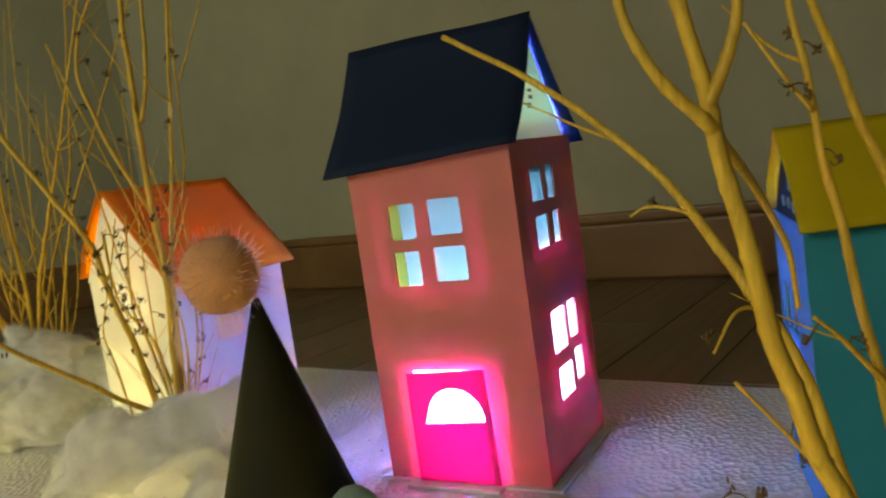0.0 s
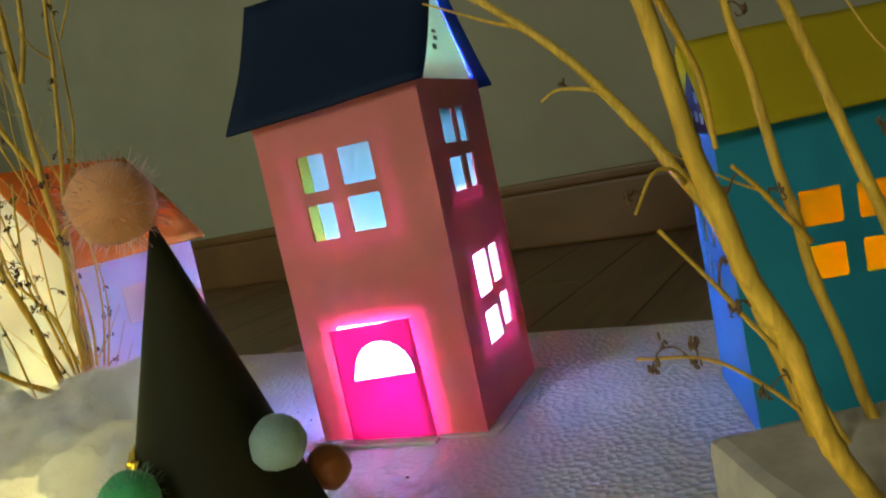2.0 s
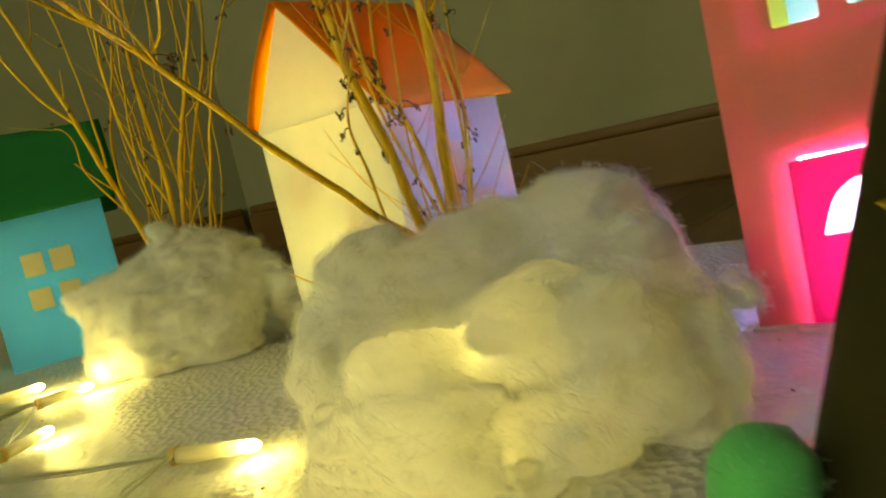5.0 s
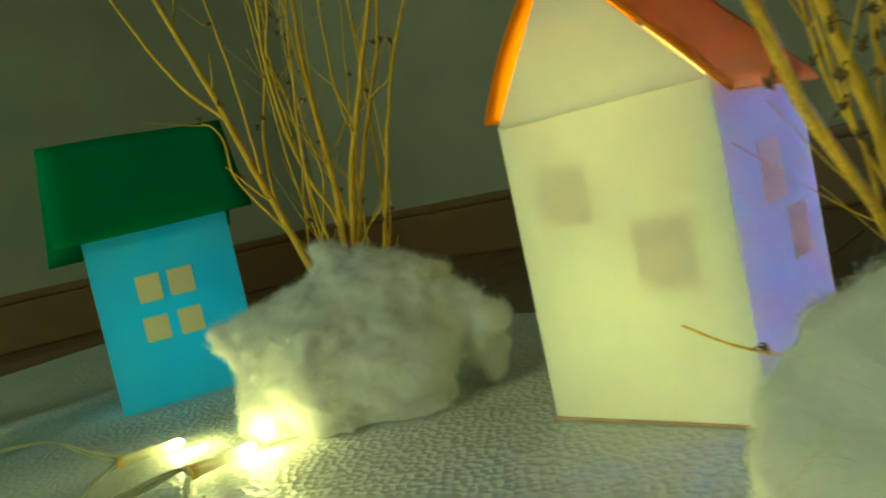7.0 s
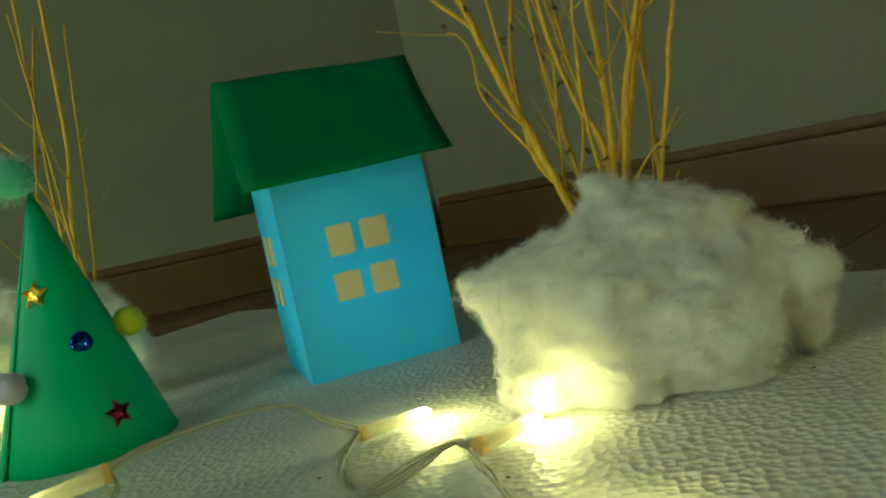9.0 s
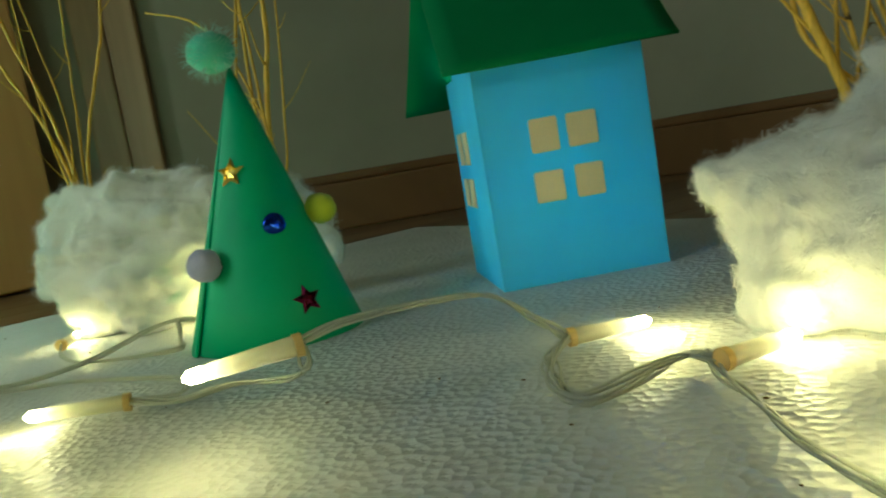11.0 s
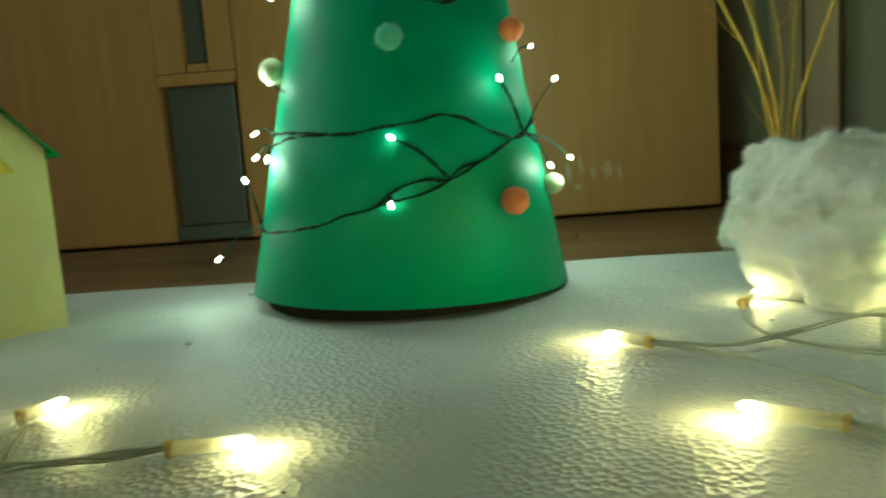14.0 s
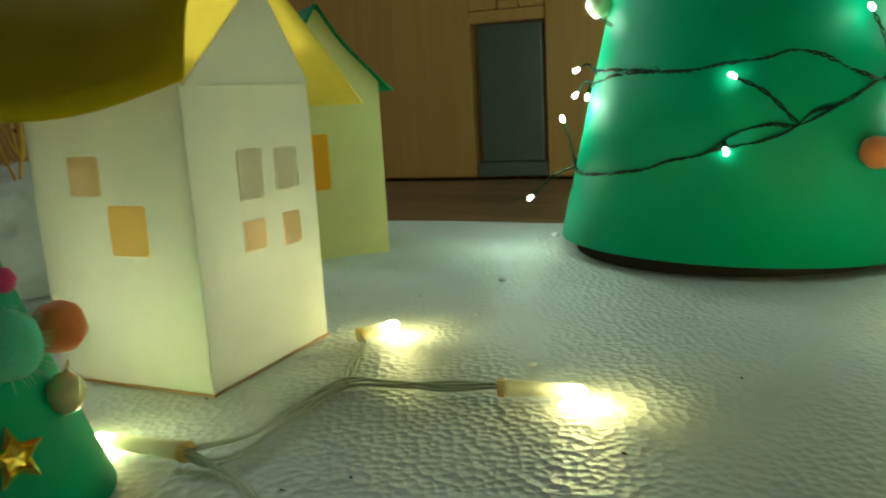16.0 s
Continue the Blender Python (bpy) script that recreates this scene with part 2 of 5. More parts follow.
for pn, pc in dict(peach=(0.92, 0.42, 0.19), green=(0.10, 0.55, 0.22), grey=(0.30, 0.42, 0.36), brown=(0.42, 0.14, 0.05), mint=(0.16, 0.66, 0.46),
                   lilac=(0.40, 0.42, 0.62), lime=(0.52, 0.62, 0.06), coral=(0.85, 0.26, 0.10), pale=(0.62, 0.68, 0.40), pink=(0.8, 0.08, 0.3)).items():
    felt(pn, pc)

# ---- helpers for building ----


def finish(name, bm, material, smooth=False):
    bmesh.ops.recalc_face_normals(bm, faces=bm.faces)
    me = bpy.data.meshes.new(name)
    if smooth:
        for f in bm.faces:
            f.smooth = True
    bm.to_mesh(me)
    bm.free()
    me.materials.append(material)
    return me


def part(name, bm, material, parent, label="", smooth=False):
    """One mesh object under a thing or a part."""
    ob = new(name, finish(name, bm, material, smooth))
    ob.parent = parent
    return tagged(ob, label)


def thing(name, m, label, category, group="", kind=""):
    ob = new(name)
    ob.empty_display_size = 0.01
    ob.matrix_world = m
    return tagged(ob, label, category, group, kind)


def solo(name, bm, material, label, category, group="", kind="", m=None, smooth=False):
    ob = new(name, finish(name, bm, material, smooth))
    if m is not None:
        ob.matrix_world = m
    return tagged(ob, label, category, group, kind)


def box(bm, x0, x1, y0, y1, z0, z1, bevel=0.0):
    vs = bmesh.ops.create_cube(bm, size=1.0, matrix=Matrix.Translation(((x0 + x1) / 2, (y0 + y1) / 2, (z0 + z1) / 2)) @ Matrix.Diagonal((x1 - x0, y1 - y0, z1 - z0, 1)))["verts"]
    if bevel:
        es = list({e for v in vs for e in v.link_edges})
        bmesh.ops.bevel(bm, geom=es, offset=bevel, segments=2, affect="EDGES", profile=0.6)
    return bm


def cut_sheet(outer, holes, thick, place):
    """A flat sheet of paper with holes cut through. outer and holes: lists of (u, v); place(u, v, d) gives the point at depth d."""
    bm = bmesh.new()
    edges = []
    for loop in (outer, *holes):
        vs = [bm.verts.new(place(u, v, 0.0)) for u, v in loop]
        edges += [bm.edges.new((vs[i], vs[(i + 1) % len(vs)])) for i in range(len(vs))]
    bmesh.ops.triangle_fill(bm, edges=edges, use_beauty=True)
    depth = Vector(place(0, 0, thick)) - Vector(place(0, 0, 0.0))
    ext = bmesh.ops.extrude_face_region(bm, geom=bm.faces[:])
    bmesh.ops.translate(bm, verts=[g for g in ext["geom"] if isinstance(g, bmesh.types.BMVert)], vec=depth)
    return bm


def rect(u0, u1, v0, v1, skew=0.0, r=0.0008):
    """A hand-cut rectangle with small cut corners."""
    pts = []
    for cu, cv, su, sv in ((u0, v0, 1, 1), (u1, v0, -1, 1), (u1, v1, -1, -1), (u0, v1, 1, -1)):
        a, b = (cu + su * r, cv), (cu, cv + sv * r)
        pts += [b, a] if su * sv > 0 else [a, b]
    return [(u, v + skew * (u - u0)) for u, v in pts]


def sheet_surface(f, nu, nv, thick):
    """A curved sheet from f(a, b), a and b in 0..1, with thickness along its normal."""
    bm = bmesh.new()
    P = [[Vector(f(i / nu, j / nv)) for j in range(nv + 1)] for i in range(nu + 1)]
    top, bot = [], []
    for i in range(nu + 1):
        tr, br = [], []
        for j in range(nv + 1):
            du = P[min(i + 1, nu)][j] - P[max(i - 1, 0)][j]
            dv = P[i][min(j + 1, nv)] - P[i][max(j - 1, 0)]
            n = du.cross(dv).normalized() * thick / 2
            tr.append(bm.verts.new(P[i][j] + n))
            br.append(bm.verts.new(P[i][j] - n))
        top.append(tr)
        bot.append(br)
    for i in range(nu):
        for j in range(nv):
            bm.faces.new((top[i][j], top[i + 1][j], top[i + 1][j + 1], top[i][j + 1]))
            bm.faces.new((bot[i][j], bot[i][j + 1], bot[i + 1][j + 1], bot[i + 1][j]))
    for i in range(nu):
        for j in (0, nv):
            bm.faces.new((top[i][j], top[i + 1][j], bot[i + 1][j], bot[i][j]))
    for j in range(nv):
        for i in (0, nu):
            bm.faces.new((top[i][j], top[i][j + 1], bot[i][j + 1], bot[i][j]))
    return bm


def tube(bm, pts, radii, sides=6):
    """A tube along pts; radii: one radius or one a point."""
    pts = [Vector(p) for p in pts]
    if not isinstance(radii, (list, tuple)):
        radii = [radii] * len(pts)
    rings = []
    side = None
    for i, p in enumerate(pts):
        d = (pts[min(i + 1, len(pts) - 1)] - pts[max(i - 1, 0)]).normalized()
        ref = side if side is not None and abs(side.dot(d)) < 0.95 else (Vector((0, 0, 1)) if abs(d.z) < 0.9 else Vector((1, 0, 0)))
        x = (ref - d * ref.dot(d)).normalized()
        side = x
        y = d.cross(x)
        rings.append([bm.verts.new(p + (x * math.cos(2 * math.pi * k / sides) + y * math.sin(2 * math.pi * k / sides)) * radii[i]) for k in range(sides)])
    for a, b in zip(rings, rings[1:]):
        for k in range(sides):
            bm.faces.new((a[k], a[(k + 1) % sides], b[(k + 1) % sides], b[k]))
    bm.faces.new(rings[0][::-1])
    bm.faces.new(rings[-1])


def spline(ctrl, n=8):
    """Points along a smooth curve through ctrl."""
    c = [Vector(p) for p in ctrl]
    c = [c[0] * 2 - c[1]] + c + [c[-1] * 2 - c[-2]]
    out = []
    for i in range(1, len(c) - 2):
        for k in range(n):
            t = k / n
            a, b, d, e = c[i - 1], c[i], c[i + 1], c[i + 2]
            out.append(0.5 * (2 * b + (d - a) * t + (2 * a - 5 * b + 4 * d - e) * t * t + (3 * b - a - 3 * d + e) * t ** 3))
    return out + [c[-2]]


def frame_at(a, b):
    """The pose of a house: its origin at the left front corner a, x towards the right front corner b, y to the back."""
    return pose(a[0], a[1], 0, 0, 0, math.degrees(math.atan2(b[1] - a[1], b[0] - a[0])))


# ---- the room ----
FLOOR_Z = -0.006
WALL_A, WALL_B = Vector((2.3, -0.507, 0)), Vector((-0.578, 1.49, 0))
wall_dir = (WALL_B - WALL_A).normalized()
wall_in = Vector((-wall_dir.y, wall_dir.x, 0))
WARD_A, WARD_B = Vector((-1.95, -0.632, 0)), Vector((-1.208, 1.011, 0))
ward_dir = (WARD_B - WARD_A).normalized()
ward_in = Vector((ward_dir.y, -ward_dir.x, 0))


def run(a, b, inward):
    """A pose at a with x towards b and y into the wall."""
    d = (b - a).normalized()
    return Matrix.Translation(a) @ Matrix((( d.x, -inward.x, 0, 0), (d.y, -inward.y, 0, 0), (0, 0, 1, 0), (0, 0, 0, 1)))


bm = bmesh.new()
box(bm, -3.2, 2.6, -2.6, 3.4, FLOOR_Z - 0.05, FLOOR_Z - 0.0045)
floor = solo("floor", bm, FLOORWOOD, "dark brown laminate floor", "floor", kind="structure")
bm = bmesh.new()
box(bm, -3.2, 2.6, -2.6, 3.4, 2.5, 2.55)
solo("ceiling", bm, CEIL, "plain white ceiling", "ceiling", kind="structure")
bm = bmesh.new()
box(bm, -0.3, 3.503, 0, 0.1, FLOOR_Z, 2.5)
solo("wall_north", bm, WALL, "grey-green painted wall behind the village", "wall", kind="structure", m=run(WALL_A, WALL_B, wall_in))
bm = bmesh.new()
box(bm, -0.3, 3.488, -0.014, -0.001, FLOOR_Z, 0.062, 0.004)
box(bm, -0.3, 3.488, -0.010, -0.001, 0.0621, 0.075, 0.004)
solo("baseboard", bm, BASEWOOD, "brown wooden baseboard with a moulded top", "baseboard", kind="structure", m=run(WALL_A, WALL_B, wall_in))

LEFT_A, LEFT_B = Vector((-0.578, 1.49, 0)), Vector((-1.98, 0.67, 0))
left_in = Vector((-(LEFT_B - LEFT_A).normalized().y, (LEFT_B - LEFT_A).normalized().x, 0))
LEFT_M = run(LEFT_A, LEFT_B, left_in)
bm = bmesh.new()
box(bm, -0.05, 1.62, 0, 0.1, FLOOR_Z, 2.5)
solo("wall_northwest", bm, WALL, "grey painted wall beyond the corner", "wall", kind="structure", m=LEFT_M)
bm = bmesh.new()
for s0, s1 in ((0.012, 0.662), (0.751, 0.83)):
    box(bm, s0, s1, -0.014, -0.001, FLOOR_Z, 0.062, 0.004)
    box(bm, s0, s1, -0.010, -0.001, 0.0621, 0.075, 0.004)
solo("baseboard", bm, BASEWOOD, "brown wooden baseboard with a moulded top", "baseboard", kind="structure", m=LEFT_M)
bm = bmesh.new()
box(bm, 0.664, 0.705, -0.020, -0.001, FLOOR_Z, 2.3, 0.003)
box(bm, 0.707, 0.749, -0.018, -0.001, FLOOR_Z, 2.3, 0.003)
solo("trim", bm, CASING, "upright brown wooden casing board", "trim", kind="structure", m=LEFT_M)

# Closing walls behind the camera; the window and its evening light are added.
bm = bmesh.new()
box(bm, -3.3, -3.2, -2.6, 3.4, FLOOR_Z, 2.5)
solo("wall_west", bm, WALL, "plain painted wall", "wall", kind="structure")
bm = bmesh.new()
box(bm, 2.6, 2.7, -2.6, 3.4, FLOOR_Z, 2.5)
solo("wall_east", bm, WALL, "plain painted wall", "wall", kind="structure")
bm = cut_sheet([(-3.2, FLOOR_Z), (2.6, FLOOR_Z), (2.6, 2.5), (-3.2, 2.5)], [[(-3.15, 0.9), (-1.95, 0.9), (-1.95, 2.1), (-3.15, 2.1)]], 0.1, lambda u, v, d: (u, -2.6 - d, v))
solo("wall_south", bm, WALL, "plain painted wall with an added window opening", "wall", kind="structure")
area_light("added_window_fill", look((-2.55, -2.62, 1.5), (-0.3, 0.5, 0.7)), 1.15, 1.15, FILL_WATTS, (0.80, 0.87, 1.0))

# Foam sheet on the floor, its far edges a little wavy.
SHEET = [(-0.752, 1.085), (-1.147, 0.24), (-1.62, -0.78), (0.02, -1.55), (0.98, -0.06)]
bm = bmesh.new()
ring = []
for i, (x, y) in enumerate(SHEET):
    x2, y2 = SHEET[(i + 1) % len(SHEET)]
    for k in range(40):
        p = Vector((x + (x2 - x) * k / 40, y + (y2 - y) * k / 40, 0))
        ring.append(p + Vector((noise.noise(p * 9) * 0.006, noise.noise(p * 9 + Vector((5, 0, 0))) * 0.006, 0)))
lo = [bm.verts.new(p + Vector((0, 0, FLOOR_Z + 0.0003))) for p in ring]
hi = [bm.verts.new(p) for p in ring]
bm.faces.new(hi)
for i in range(len(ring)):
    j = (i + 1) % len(ring)
    bm.faces.new((lo[i], lo[j], hi[j], hi[i]))
solo("foam_sheet", bm, FOAM, "white packing-foam sheet with embossed cells laid as snow on the floor", "foam sheet")

# Wardrobe with veneered doors, standing along the other side.
ward = thing("wardrobe", run(WARD_A, WARD_B, ward_in), "tall veneered wardrobe with plain doors and a grey glass strip", "wardrobe")
W_LEN = (WARD_B - WARD_A).length


def slab(name, x0, x1, y0, y1, z0, z1, material, parent, label="", bevel=0.003):
    bm = bmesh.new()
    box(bm, x0, x1, y0, y1, z0, z1, bevel)
    return part(name, bm, material, parent, label)


slab("body", 0, W_LEN - 0.003, 0.02, 0.5, FLOOR_Z, 2.1, DOORWOOD, ward)
slab("door", 0.002, 1.079, -0.002, 0.0195, FLOOR_Z + 0.004, 2.08, DOORWOOD, ward)
near_door = slab("door", 1.181, W_LEN - 0.006, -0.002, 0.0195, FLOOR_Z + 0.004, 2.08, DOORWOOD, ward)
slab("glass_strip", 1.0855, 1.1745, 0.006, 0.0195, FLOOR_Z + 0.024, 0.1995, GLASS_GREY, ward, "grey frosted panel")
slab("bottom_rail", 1.0795, 1.1805, 0.004, 0.0195, FLOOR_Z + 0.004, FLOOR_Z + 0.0235, GLASS_GREY, ward, "grey lower rail")
slab("ledge", 1.0795, 1.1805, -0.006, 0.0195, 0.200, 0.2155, DOORWOOD, ward)
slab("frame_stile", 1.0795, 1.117, -0.004, 0.0195, 0.216, 2.08, DOORWOOD, ward)
slab("frame_stile", 1.147, 1.1805, -0.004, 0.0195, 0.216, 2.08, DOORWOOD, ward)
slab("frame_rail", 1.1175, 1.1465, -0.003, 0.0195, 0.216, 0.2275, DOORWOOD, ward)
slab("glass", 1.1175, 1.1465, 0.008, 0.0195, 0.228, 2.08, GLASS_GREY, ward, "narrow grey glass")
# Pale irregular marks low on the door.
mark_rnd = random.Random(19)
for u, v, w, h in ((1.600, 0.054, 0.012, 0.040), (1.617, 0.060, 0.008, 0.034), (1.633, 0.052, 0.012, 0.026), (1.652, 0.054, 0.018, 0.030), (1.667, 0.048, 0.010, 0.018), (1.612, 0.034, 0.014, 0.012)):
    edge = []
    for k in range(26):
        a = 2 * math.pi * k / 26
        j = mark_rnd.uniform(0.35, 1.0)
        edge.append((u + w / 2 * j * math.cos(a) - 0.04 * h * math.sin(a), v + h / 2 * j * math.sin(a)))
    part("pale_mark", cut_sheet(edge, [], 0.0003, lambda u, v, d: (u, -0.0024 - d, v)), PALE_MARK, near_door, "pale irregular mark on the door")

# ---- paper houses ----
T = 0.0011


def front_of(y):
    return lambda u, v, d: (u, y + d, v)


def left_of(x):
    return lambda u, v, d: (x + d, u, v)


def walls(house, w, dep, h, mats, holes, gable=None):
    """Four walls. mats: front, right, back, left; holes: the same keys, loops in (u, z) of each wall; gable: walls that end in a point, with the apex height."""
    gable = gable or {}

    def outline(width, key):
        o = [(0, 0), (width, 0), (width, h)]
        if key in gable:
            o.append((width * gable[key][0], gable[key][1]))
        return o + [(0, h)]

    part("wall", cut_sheet(outline(w, "front"), holes.get("front", []), T, front_of(0)), mats[0], house)
    part("wall", cut_sheet(outline(w, "back"), holes.get("back", []), T, front_of(dep - T)), mats[2], house)
    inset = [(T, 0), (dep - T, 0), (dep - T, h), (T, h)]

    def side(key):
        if key in gable:
            return inset[:3] + [(dep * gable[key][0], gable[key][1])] + inset[3:]
        return inset

    part("wall", cut_sheet(side("right"), holes.get("right", []), T, left_of(w - T)), mats[1], house)
    part("wall", cut_sheet(side("left"), holes.get("left", []), T, left_of(0)), mats[3], house)


def piece(name, house, loop, place, material, label="", thick=0.0006):
    return part(name, cut_sheet(loop, [], thick, place), material, house, label)


def roof_slab(house, a0, a1, b0, b1, material, bulge=0.0, curl=0.0, thick=0.0013, label="", sag=0.0):
    """A roof sheet from the ridge a0-a1 to the eave b0-b1, bulging by so much in the middle, its eave curling."""
    a0, a1, b0, b1 = Vector(a0), Vector(a1), Vector(b0), Vector(b1)
    n = (a1 - a0).cross(b0 - a0).normalized()
    if n.z < 0:
        n = -n

    def f(s, t):
        p = a0.lerp(a1, s).lerp(b0.lerp(b1, s), t)
        w = noise.noise(Vector((s * 2.1, t * 2.3, a0.x * 40))) * 0.0012
        return p + n * (bulge * math.sin(math.pi * t) + curl * t * t + w) - Vector((0, 0, sag * t * math.sin(math.pi * s)))

    return part("roof", sheet_surface(f, 10, 12, thick), material, house, label, smooth=True)


# The pink house, lit from inside.
PINK_M = frame_at((-0.045, 0.406), (0.034, 0.365))
pink = thing("paper_house", PINK_M, "tall coral paper house with blue roof in shaded and lit tones, glowing windows and magenta door", "paper house", "paper houses")
pw, pd, ph = 0.089, 0.086, 0.166
p_front = [rect(0.0205, 0.0352, 0.1255, 0.1430), rect(0.0428, 0.0602, 0.1262, 0.1438), rect(0.0204, 0.0350, 0.1020, 0.1194), rect(0.0430, 0.0604, 0.1035, 0.1204)]
p_door = rect(0.0215, 0.0600, 0.004, 0.0590)
p_side = [rect(0.0216, 0.0386, 0.1355, 0.1520), rect(0.0434, 0.0546, 0.1352, 0.1526), rect(0.0222, 0.0396, 0.1120, 0.1283), rect(0.0458, 0.0570, 0.1121, 0.1287),
          rect(0.0262, 0.0454, 0.0588, 0.0802), rect(0.0507, 0.0627, 0.0610, 0.0803), rect(0.0278, 0.0478, 0.0345, 0.0507), rect(0.0540, 0.0653, 0.0374, 0.0542)]
# Left wall is unseen; its see-through paper is added to shed violet light.
walls(pink, pw, pd, ph, (PINK, PINK, PINK, LIGHT_LEAK_PINK), {"front": p_front + [p_door], "right": p_side, "left": p_side})
arch = [(0.0263, 0.0318), (0.0597, 0.0336)] + [(0.0440 + 0.0160 * math.cos(a), 0.0348 + 0.0160 * math.sin(a)) for a in [radians(k) for k in range(4, 180, 16)]]
part("door", cut_sheet([(0.0185, 0.0005), (0.0640, 0.0015), (0.0622, 0.0600), (0.0188, 0.0578)], [arch], 0.0009, front_of(-0.0030)), DOOR_PINK, pink, "magenta door with an arched window")
part("door_pane", cut_sheet([(0.0435 + (u - 0.0435) * 1.07, 0.040 + (v - 0.040) * 1.09) for u, v in arch], [], 0.0006, front_of(-0.0018)), PANE_WHITE, pink, "white glowing arched pane")
part("doorstep", box(bmesh.new(), 0.014, 0.066, -0.010, -0.0035, 0.0002, 0.0022, 0.0006), WHITE, pink, "white paper doorstep")
for i, (u0, u1, v0, v1) in enumerate(((0.0185, 0.0362, 0.0995, 0.1455), (0.0412, 0.0625, 0.0995, 0.1455))):
    piece("window_pane", pink, rect(u0, u1, v0, v1), front_of(0.0022), PANE_BLUE)
for v0, v1 in ((0.1000, 0.1205), (0.1240, 0.1448)):
    piece("pane_strip", pink, rect(0.0185, 0.0258, v0, v1), front_of(0.0013), PANE_YELLOW, "narrow yellow strip along the pane", 0.0005)
piece("window_pane", pink, rect(0.019, 0.060, 0.109, 0.156), left_of(pw - 0.0032), PANE_BLUE)
piece("window_pane", pink, rect(0.023, 0.068, 0.031, 0.083), left_of(pw - 0.0032), PANE_WHITE)
piece("window_pane", pink, rect(0.019, 0.060, 0.109, 0.156), left_of(0.0026), PANE_WHITE)
piece("window_pane", pink, rect(0.023, 0.068, 0.031, 0.083), left_of(0.0026), PANE_WHITE)
# Unseen card that confines the glow to the windows and door.
part("light_block", cut_sheet([(0.004, 0.001), (pw - 0.006, 0.001), (pw - 0.006, ph - 0.002), (0.004, ph - 0.002)], [rect(0.014, 0.068, 0.0905, 0.1410), rect(0.016, 0.068, 0.002, 0.060)], 0.0006, front_of(0.0050)), BLOCK_CARD, pink, "unseen card inside the wall that holds back the light")
part("light_block", cut_sheet([(0.006, 0.001), (pd - 0.004, 0.001), (pd - 0.004, ph - 0.002), (0.006, ph - 0.002)], [rect(0.018, 0.060, 0.098, 0.144), rect(0.022, 0.069, 0.030, 0.080)], 0.0006, left_of(pw - 0.0056)), BLOCK_CARD, pink, "unseen card inside the wall that holds back the light")
part("base_flange", cut_sheet([(-0.002, -0.003), (pw + 0.006, -0.003), (pw + 0.006, pd + 0.004), (-0.002, pd + 0.004)], [[(0.004, 0.004), (pw - 0.004, 0.004), (pw - 0.004, pd - 0.004), (0.004, pd - 0.004)]], 0.0010, lambda u, v, d: (u, v, 0.0003 + d)), WHITE, pink, "white paper rim at the foot")
for x in (pw - 0.003, 0.002):
    piece("gable", pink, [(0.002, ph - 0.0005), (pd - 0.002, ph - 0.0005), (0.0415, 0.2235)], left_of(x), GABLE, "white printed gable")
for v0, v1, u0 in ((0.181, 0.1835, 0.036), (0.1855, 0.1875, 0.039), (0.189, 0.1905, 0.0385)):
    piece("print_mark", pink, rect(u0, u0 + 0.005, v0, v1, 0, 0.0002), left_of(pw - 0.0022), INK, "faint grey printed mark", 0.0002)
# One blue paper: dark front and bright back carry shade and light in colour.
roof_slab(pink, (-0.0163, 0.043, 0.2276), (0.0915, 0.043, 0.2270), (-0.0104, -0.0065, 0.1600), (0.0955, -0.0065, 0.1650), NAVY_AND_SHADED_BLUE, -0.003)
roof_slab(pink, (-0.0163, 0.0435, 0.2276), (0.0905, 0.0435, 0.2270), (-0.0104, 0.093, 0.1620), (0.0945, 0.093, 0.1620), LIT_BLUE, -0.002)
point_light("lamp_or_fill_in_house", PINK_M @ Vector((0.05, 0.040, 0.034)), 16.0, (0.31, 0.39, 1.0), 0.006)

# The teal house.
TQ_M = frame_at((0.130, 0.292), (0.2122, 0.270))
teal = thing("paper_house", TQ_M, "teal paper house with blue-lit left wall, mustard roof and orange windows", "paper house", "paper houses")
tw, td, th = 0.085, 0.078, 0.118
t_front = [rect(0.0256, 0.0405, 0.0780, 0.0915), rect(0.0455, 0.0604, 0.0780, 0.0912), rect(0.0252, 0.0395, 0.0580, 0.0710), rect(0.0452, 0.0600, 0.0580, 0.0708)]
t_side = [rect(0.0522, 0.0662, 0.0692, 0.0884), rect(0.0338, 0.0468, 0.0698, 0.0884), rect(0.0550, 0.0642, 0.0478, 0.0644), rect(0.0340, 0.0480, 0.0480, 0.0630)]
# Azure left wall: the pink house's blue light is put into its colour.
walls(teal, tw, td, th, (TEAL, TEAL, TEAL, BLUE_LIT_SIDE), {"front": t_front, "left": t_side})
piece("window_pane", teal, rect(0.022, 0.064, 0.054, 0.095), front_of(0.0022), PANE_ORANGE)
piece("window_pane", teal, rect(0.030, 0.072, 0.044, 0.092), left_of(0.0022), PANE_PINK)
piece("gable", teal, [(0.003, th), (td - 0.003, th), (0.038, 0.149)], left_of(0.0012), NAVY_AND_SHADED_BLUE, "navy printed gable")
for u0, v0 in ((0.020, 0.1215), (0.031, 0.1225), (0.026, 0.1300), (0.044, 0.1225)):
    piece("print_mark", teal, rect(u0, u0 + 0.006, v0, v0 + 0.0045), left_of(0.0006), PANE_BLUE, "pale printed mark", 0.0003)
roof_slab(teal, (-0.0020, 0.037, 0.1545), (0.095, 0.037, 0.1535), (-0.0025, -0.009, 0.1180), (0.095, -0.009, 0.1190), OLIVE_AND_SHADED_YELLOW, 0.002)
